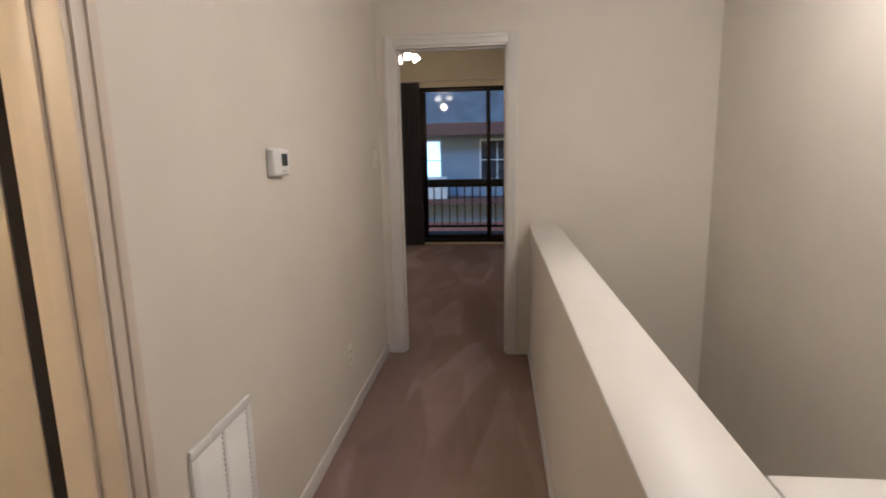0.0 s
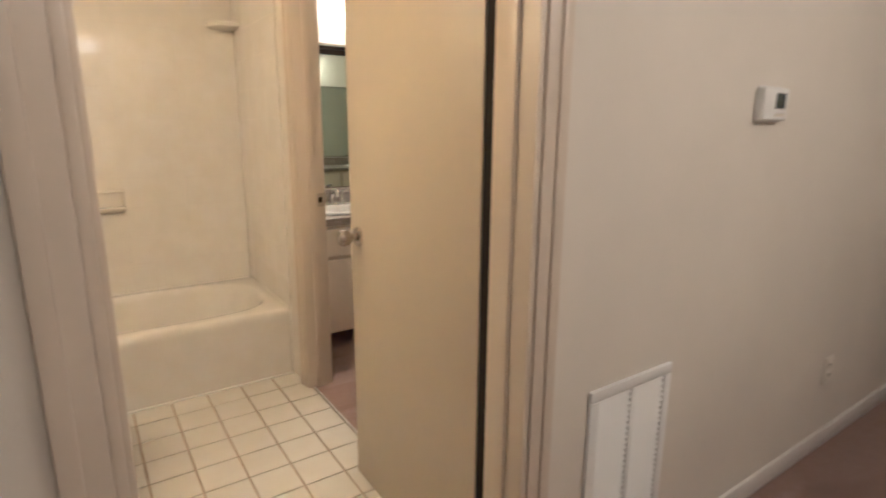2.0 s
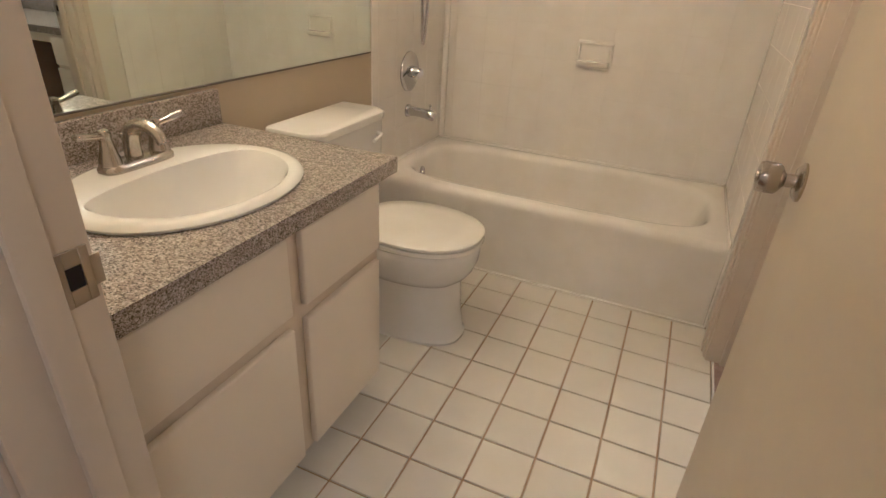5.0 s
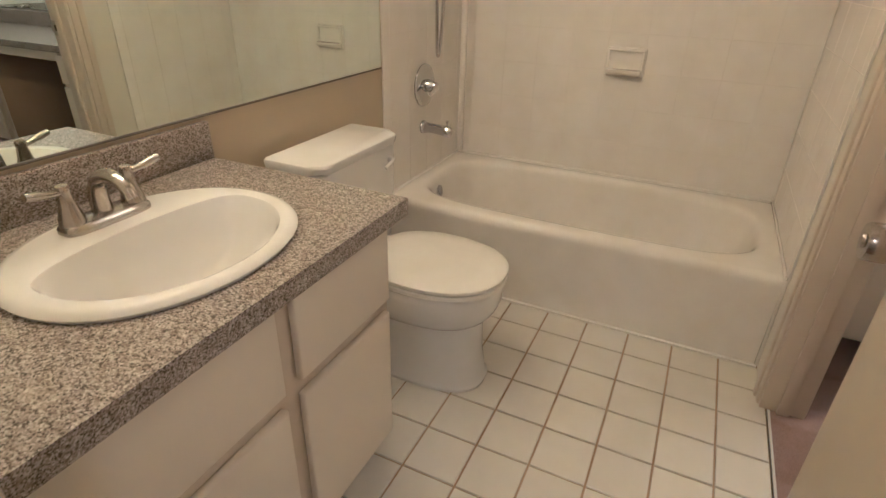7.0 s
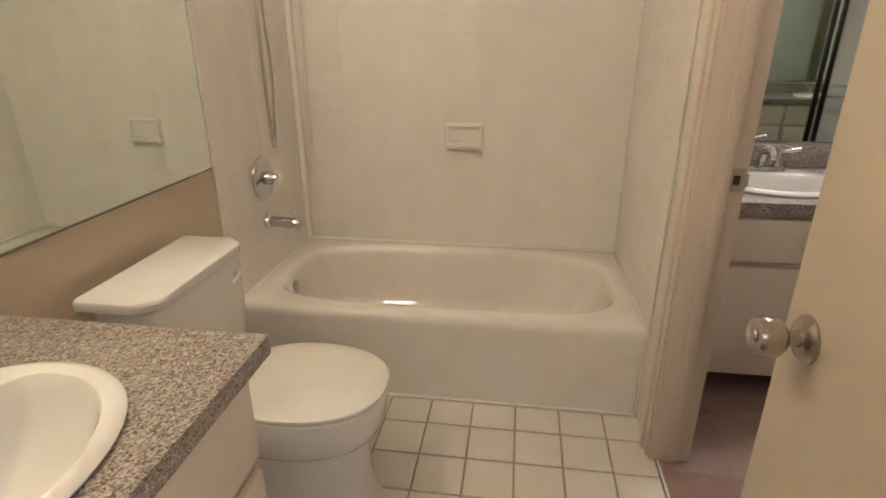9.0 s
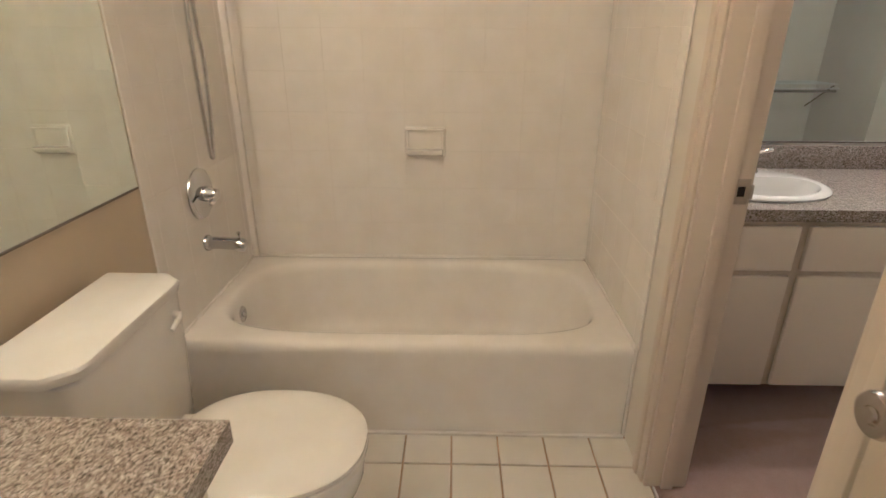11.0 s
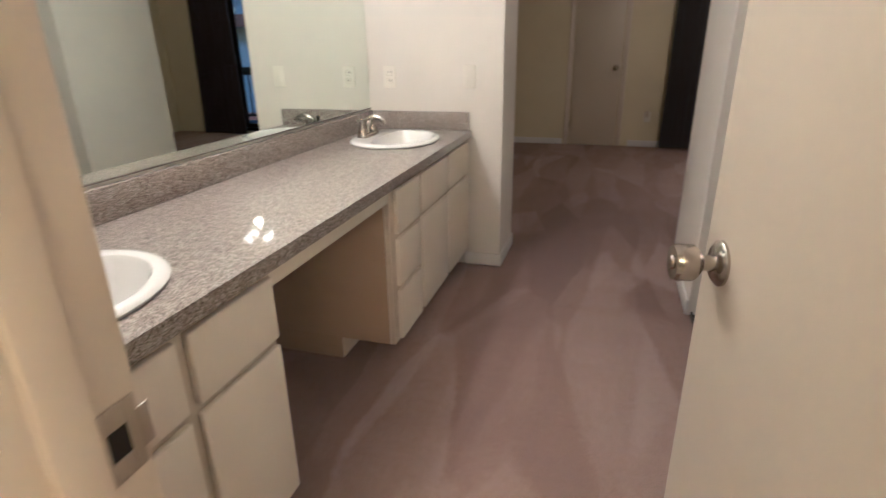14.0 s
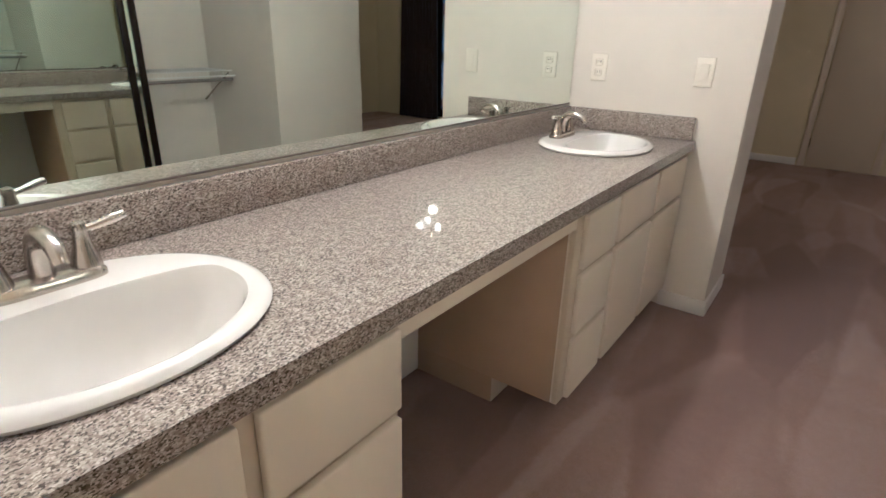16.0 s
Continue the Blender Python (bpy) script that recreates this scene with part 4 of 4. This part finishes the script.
def closet():
    tr = thing("sliding_door_track", "dark bronze floor track of the closet doors", "track")
    bm = bmesh.new()
    box(bm, CLX + 0.002, CLX + 0.092, 1.66, PIER0 - 0.002, 0.0005, 0.005, 0.001)
    for x in (0.008, 0.046, 0.084):
        box(bm, CLX + x - 0.004, CLX + x + 0.004, 1.661, PIER0 - 0.003, 0.0052, 0.020, 0.001)
    part("rail", bm, BRONZE, tr)
    top = bmesh.new()
    box(top, CLX + 0.002, CLX + 0.092, 1.66, PIER0 - 0.002, 2.02, 2.049, 0.002)
    part("head_rail", top, BRONZE, tr)
    for k, (x, y0, y1) in enumerate(((CLX + 0.027, 1.95, 3.10), (CLX + 0.065, 2.02, 3.17))):
        d = thing("mirrored_sliding_door", "mirrored closet sliding door in a dark bronze frame, pushed open", "door", "closet doors")
        f = 0.032
        for name, a, b, c, e in (("stile", y0, y0 + f, 0.021, 2.018), ("stile", y1 - f, y1, 0.021, 2.018), ("bottom_rail", y0 + f, y1 - f, 0.021, 0.075), ("top_rail", y0 + f, y1 - f, 1.97, 2.018)):
            part(name, block(x - 0.013, x + 0.013, a, b, c, e, 0.003), BRONZE, d)
        part("mirror_pane", block(x - 0.004, x + 0.001, y0 + f, y1 - f, 0.075, 1.97), MIRROR, d)
        part("back_board", block(x + 0.002, x + 0.008, y0 + f, y1 - f, 0.075, 1.97), WOODEDGE, d)
    for z, lab in ((0.94, "lower"), (1.95, "upper")):
        sh = thing("wire_shelf", "white wire closet shelf on wall brackets", "shelf", "wire shelves", (1.85, 0, z))
        for i in range(4):
            part("long_wire", tube(bmesh.new(), [(0.625 - i * 0.09, 2.0, 0.0), (0.625 - i * 0.09, PIER0 + 0.01, 0.0)], 0.0032, 6), WHITEPLASTIC, sh)
        part("front_rod", tube(bmesh.new(), [(0.33, 2.0, -0.03), (0.33, PIER0 + 0.01, -0.03)], 0.0042, 8), WHITEPLASTIC, sh)
        part("hanger_rod", tube(bmesh.new(), [(0.36, 2.0, -0.055), (0.36, PIER0 + 0.01, -0.055)], 0.011, 10), CHROME, sh)
        w = bmesh.new()
        for i in range(73):
            y = 2.01 + i * 0.026
            tube(w, [(0.33, y, -0.03), (0.33, y, 0.004), (0.637, y, 0.004)], 0.0016, 5)
        tagged(part("cross_wires", w, WHITEPLASTIC, sh), kind="stuff")
        for y in (3.87, 3.0, 2.2):
            part("bracket", tube(bmesh.new(), [(0.637, y, -0.20), (0.34, y, -0.012)], 0.006, 8), NICKEL, sh)


closet()

# ---- bedroom ----


def curtain(mid, wide):
    ob = thing("curtain", "long dark brown curtain gathered beside the sliding window", "curtain", "window curtains")
    bm = bmesh.new()
    n, folds = 150, 11
    rings = []
    for z, w, amp in ((0.015, 1.0, 1.25), (0.3, 0.97, 1.2), (1.0, 0.93, 1.05), (1.7, 0.90, 0.9), (2.25, 0.90, 0.8), (2.36, 0.90, 0.75)):
        row = []
        for i in range(n + 1):
            u = i / n
            x = mid + wide * (u - 0.5) * w
            y = FAR - 0.13 + 0.038 * amp * math.sin(u * folds * 2 * math.pi + 0.4 * math.sin(3 * z)) + 0.012 * math.sin(u * 31 + z)
            row.append((x, y, z))
        back = [(x, y + 0.004, z) for x, y, z in row[::-1]]
        rings.append(row + back)
    loft(bm, rings)
    part("cloth", bm, CURTAIN, ob)


def curtain_rod():
    rod = thing("curtain_rod", "pale curtain rod above the sliding window", "curtain rod")
    part("rod", tube(bmesh.new(), [(1.60, FAR - 0.13, 2.38), (4.6, FAR - 0.13, 2.38)], 0.014, 12), TRIM, rod)
    for x in (1.60, 4.6):
        part("finial", lathe(bmesh.new(), [(0.001, -0.03), (0.014, -0.028), (0.026, 0.0), (0.014, 0.028), (0.001, 0.03)], Matrix.Translation((x, FAR - 0.13, 2.38))), TRIM, rod)
    for x in (1.68, 3.2, 4.5):
        part("bracket", tube(bmesh.new(), [(x, FAR - 0.001, 2.38), (x, FAR - 0.118, 2.38)], 0.008, 8), TRIM, rod)


curtain(2.11, 0.38)
curtain(4.25, 0.70)
curtain_rod()


def slider():
    ob = tagged(thing("window_1", "dark bronze sliding glass door to the balcony", "window"), kind="structure")
    x0, x1, z0, z1 = WX0 + 0.002, WX1 - 0.002, 0.032, WZ1 - 0.002
    y = FAR + 0.05
    fr = bmesh.new()
    for a, b, c, d in ((x0, x1, z0, z0 + 0.05), (x0, x1, z1 - 0.06, z1), (x0, x0 + 0.05, z0 + 0.05, z1 - 0.06), (x1 - 0.05, x1, z0 + 0.05, z1 - 0.06)):
        box(fr, a, b, y - 0.04, y + 0.06, c, d, 0.003)
    part("window_frame", fr, BRONZE, ob)
    for a, b, yy in ((x0 + 0.052, 3.29, y + 0.03), (3.23, x1 - 0.052, y - 0.012)):
        p = part("sash", block(a, a + 0.055, yy - 0.016, yy + 0.016, z0 + 0.052, z1 - 0.062, 0.003), BRONZE, ob)
        part("sash", block(b - 0.055, b, yy - 0.016, yy + 0.016, z0 + 0.052, z1 - 0.062, 0.003), BRONZE, ob)
        part("sash", block(a + 0.055, b - 0.055, yy - 0.016, yy + 0.016, z0 + 0.052, z0 + 0.11, 0.003), BRONZE, ob)
        g = part("pane", block(a + 0.056, b - 0.056, yy - 0.003, yy + 0.003, z0 + 0.111, z1 - 0.063), GLASS, ob)
        g.visible_shadow = False


slider()


def ceiling_fan():
    ob = thing("ceiling_fan", "ceiling fan with four lit glass shades, standing still", "ceiling fan", at=(2.40, 6.35, 0.18))
    part("canopy", lathe(bmesh.new(), [(0.001, 2.619), (0.07, 2.619), (0.06, 2.57), (0.014, 2.55), (0.014, 2.39), (0.001, 2.39)]), BRASSY, ob)
    part("motor", lathe(bmesh.new(), [(0.001, 2.39), (0.06, 2.39), (0.11, 2.36), (0.115, 2.29), (0.07, 2.26), (0.001, 2.255)]), BRASSY, ob)
    for k in range(5):
        a = 2 * math.pi * k / 5 + 0.3
        m = pose(0, 0, 2.315, 0, 0, math.degrees(a)) @ pose(0, 0, 0, 10, 0, 0)
        b = bmesh.new()
        box(b, 0.16, 0.62, -0.065, 0.065, -0.004, 0.004, 0.003)
        box(b, 0.09, 0.20, -0.018, 0.018, -0.006, 0.002, 0.001)
        b.transform(m)
        part("blade", b, WOODEDGE, ob)
    for k in range(4):
        a = 2 * math.pi * k / 4 + 0.5
        c = Vector((0.12 * math.cos(a), 0.12 * math.sin(a), 2.225))
        part("arm", tube(bmesh.new(), [(0.03 * math.cos(a), 0.03 * math.sin(a), 2.25), c], 0.009, 8), BRASSY, ob)
        m = Matrix.Translation(c) @ pose(0, 0, 0, 0, 145, math.degrees(a))
        part("glass_shade", lathe(bmesh.new(), [(0.001, 0.0), (0.02, 0.0), (0.027, 0.02), (0.043, 0.075), (0.039, 0.075), (0.023, 0.022), (0.001, 0.01)], m), FANSHADE, ob, "lit frosted glass shade")
    part("pull_chain", tube(bmesh.new(), [(0, 0, 2.255), (0, 0, 2.05)], 0.003, 6), BRASSY, ob)
    lamp("bedroom_lamp", (2.40, 6.35, 2.2), BED_W_WATTS, (1.0, 0.60, 0.25), 0.045)


BED_W_WATTS = 12.0
ceiling_fan()

# ---- outside ----
structure("balcony_floor", block(1.4, 5.1, FAR + 0.14, FAR + 1.5, -0.16, -0.02), DECK, "grey balcony deck", "floor")


def railing():
    ob = thing("balcony_railing", "dark metal balcony railing with upright bars", "railing")
    y = FAR + 1.42
    part("top_rail", block(1.4, 5.1, y - 0.04, y + 0.04, 0.77, 0.905, 0.004), BRONZE, ob)
    part("bottom_rail", block(1.4, 5.1, y - 0.02, y + 0.02, 0.06, 0.10, 0.003), BRONZE, ob)
    for i in range(27):
        x = 1.47 + i * 0.135
        part("baluster", block(x - 0.011, x + 0.011, y - 0.011, y + 0.011, 0.10, 0.77, 0.002), BRONZE, ob)
    for x in (1.4, 3.25, 5.1):
        part("post", block(x - 0.04, x + 0.04, y - 0.04, y + 0.04, -0.02, 0.77, 0.004), BRONZE, ob)


railing()
structure("balcony_soffit", block(1.0, 5.3, FAR + 0.15, FAR + 1.55, 2.52, 2.62), FASCIA, "brown balcony soffit", "ceiling")
structure("ground", block(-400, 400, FAR + 1.6, 900, -2.95, -2.8), GROUND, "mottled pale ground of the courtyard", "ground")


def house():
    y = 21.0
    ob = thing("apartment_building", "grey apartment building across the court with a low roof", "building")
    part("wall", block(-14, 22, y, y + 7, -2.8, 2.2), SIDING, ob)
    part("brick_base", block(-14.02, 22.02, y - 0.06, y + 0.02, -2.8, -1.3), BRICK, ob)
    r = bmesh.new()
    loft(r, [[(x, y - 0.9, 2.25), (x, y - 0.9, 2.40), (x, y + 4.5, 5.6), (x, y + 9, 2.4), (x, y + 9, 2.25)] for x in (-14.5, 22.5)])
    part("roof", r, SHINGLE, ob)
    part("fascia", block(-14.5, 22.5, y - 0.95, y - 0.905, 1.95, 2.38), FASCIA, ob)
    part("balcony_slab", block(-6, 8, y - 1.2, y, -0.5, -0.3), FASCIA, ob)
    part("balcony_panel", block(-1.3, 1.6, y - 1.2, y - 1.14, -0.3, 0.5), TRIMW, ob)
    for x, lit, w in ((-3.6, 0, 1.0), (-1.4, 0, 1.3), (0.6, 1, 1.3), (3.4, 0, 1.2)):
        wd = part("window", block(x - w / 2, x + w / 2, y - 0.03, y - 0.005, 0.35, 1.75), LITWIN if lit else GLASSY, ob, "lit window" if lit else "dark window")
        f = bmesh.new()
        for a, b, c, d in ((x - w / 2 - 0.06, x + w / 2 + 0.06, 0.28, 0.35), (x - w / 2 - 0.06, x + w / 2 + 0.06, 1.75, 1.82), (x - w / 2 - 0.06, x - w / 2, 0.35, 1.75), (x + w / 2, x + w / 2 + 0.06, 0.35, 1.75), (x - 0.02, x + 0.02, 0.35, 1.75), (x - w / 2, x + w / 2, 1.03, 1.07)):
            box(f, a, b, y - 0.06, y - 0.031, c, d)
        part("frame", f, TRIMW, wd)


GLASSY = Mat("dark_window", (0.03, 0.035, 0.045), 0.1).m
house()

# ---- tiles ----
PITCH = 0.159


def tile_mesh(name, w, h, d, bev):
    me = bpy.data.meshes.new(name)
    bm = bmesh.new()
    a = [(-w / 2, -h / 2), (w / 2, -h / 2), (w / 2, h / 2), (-w / 2, h / 2)]
    b = [(x - math.copysign(bev, x), y - math.copysign(bev, y)) for x, y in a]
    rows = [[bm.verts.new((x, y, z)) for x, y in q] for q, z in ((a, 0.0), (a, d - bev), (b, d))]
    for p, q in zip(rows, rows[1:]):
        for i in range(4):
            bm.faces.new((p[i], p[(i + 1) % 4], q[(i + 1) % 4], q[i]))
    bm.faces.new(rows[-1])
    bmesh.ops.recalc_face_normals(bm, faces=bm.faces)
    bm.to_mesh(me)
    bm.free()
    return me


def tile_field(parent, m, us, vs, gap, depth, material, bev=0.0015):
    """Tiles between the joint lines us and vs, in the plane of m (its z is outward)."""
    made = {}
    rnd = random.Random(7)
    for u0, u1 in zip(us, us[1:]):
        for v0, v1 in zip(vs, vs[1:]):
            w, h = u1 - u0 - gap, v1 - v0 - gap
            if w < 0.01 or h < 0.01:
                continue
            key = (round(w, 4), round(h, 4))
            if key not in made:
                made[key] = tile_mesh("tile", w, h, depth, bev)
                made[key].materials.append(material)
            ob = new("tile", made[key])
            ob.parent = parent
            tilt = pose(0, 0, 0, rnd.uniform(-0.12, 0.12), rnd.uniform(-0.12, 0.12), 0)
            ob.matrix_basis = m @ Matrix.Translation(((u0 + u1) / 2, (v0 + v1) / 2, rnd.uniform(0, 0.0004))) @ tilt


def lines(a, b, start, step):
    k = [a] + [start + i * step for i in range(-30, 60) if a + 0.012 < start + i * step < b - 0.012] + [b]
    return k


bed = structure("floor_tile_bed", block(0.74, BE - 0.062, 0.0, BN + 0.02, -0.12, -0.006), FLOORGROUT, "white square floor tiles with tan grout", "tile floor")
tile_field(bed, Matrix.Identity(4) @ Matrix.Translation((0, 0, -0.006)), lines(0.752, BE - 0.062, 1.207, PITCH), lines(0.002, BN + 0.019, 0.916, PITCH), 0.006, 0.006, FLOORTILE, 0.0018)
structure("trim_threshold", block(D2A + 0.018, D2B - 0.018, BN + 0.02, BN + 0.028, -0.01, 0.004, 0.002), TRIMW, "pale threshold strip", "trim")

TZ0, TZ1 = 0.363, 1.98
zl = lines(TZ0, TZ1, 0.526, 0.16)
west = structure("wall_tile_west", block(0.0005, 0.0074, 0.009, BN - 0.009, TZ0, TZ1), WALLGROUT, "white tiled tub alcove wall", "tiled wall")
tile_field(west, Matrix(((0, 0, 1, 0.0022), (1, 0, 0, 0), (0, 1, 0, 0), (0, 0, 0, 1))), lines(0.009, BN - 0.009, 0.87, 0.16), zl, 0.0016, 0.006, WALLTILE, 0.0006)
south = structure("wall_tile_south", block(0.0, 0.76, 0.0005, 0.0074, TZ0 - 0.3, TZ1), WALLGROUT, "white tiled tub alcove wall", "tiled wall")
tile_field(south, Matrix(((-1, 0, 0, 0), (0, 0, 1, 0.0022), (0, 1, 0, 0), (0, 0, 0, 1))), [-q for q in lines(0.0, 0.765, 0.232, 0.16)][::-1], zl, 0.0016, 0.006, WALLTILE, 0.0006)
north = structure("wall_tile_north", block(0.0, 0.76, BN - 0.0074, BN - 0.0005, TZ0, TZ1), WALLGROUT, "white tiled tub alcove wall", "tiled wall")
tile_field(north, Matrix(((1, 0, 0, 0), (0, 0, -1, BN - 0.0022), (0, 1, 0, 0), (0, 0, 0, 1))), lines(0.0, 0.765, 0.232, 0.16), zl, 0.0016, 0.006, WALLTILE, 0.0006)

bead = bmesh.new()
tube(bead, [(0.016, 0.016, TZ0 + 0.004), (0.016, 0.016, TZ1)], 0.017, 16)
structure("trim_alcove_corner", bead, WALLTILE, "rounded white corner strip in the tub alcove", "trim")
caulk = bmesh.new()
box(caulk, 0.0085, 0.018, 0.02, BN - 0.02, 0.357, 0.373, 0.003)
structure("trim_caulk_west", caulk, WALLTILE, "white caulk bead along the tub", "trim")
for name, y0, y1 in (("trim_caulk_north", BN - 0.017, BN - 0.0085), ("trim_caulk_south", 0.0085, 0.017)):
    structure(name, block(0.02, 0.742, y0, y1, 0.340, 0.373, 0.003), WALLTILE, "white caulk bead at the tub's end wall", "trim")
box_edge = bmesh.new()
box(box_edge, 0.7375, 0.7515, 0.004, BN - 0.004, -0.0055, 0.005, 0.002)
structure("trim_caulk_floor", box_edge, WALLTILE, "white caulk bead between tub and floor", "trim")
corner = block(0.733, 0.749, BN - 0.011, BN - 0.0008, 0.0055, 0.356, 0.003)
structure("trim_caulk_corner", corner, WALLTILE, "white caulk bead at the tub's end", "trim")
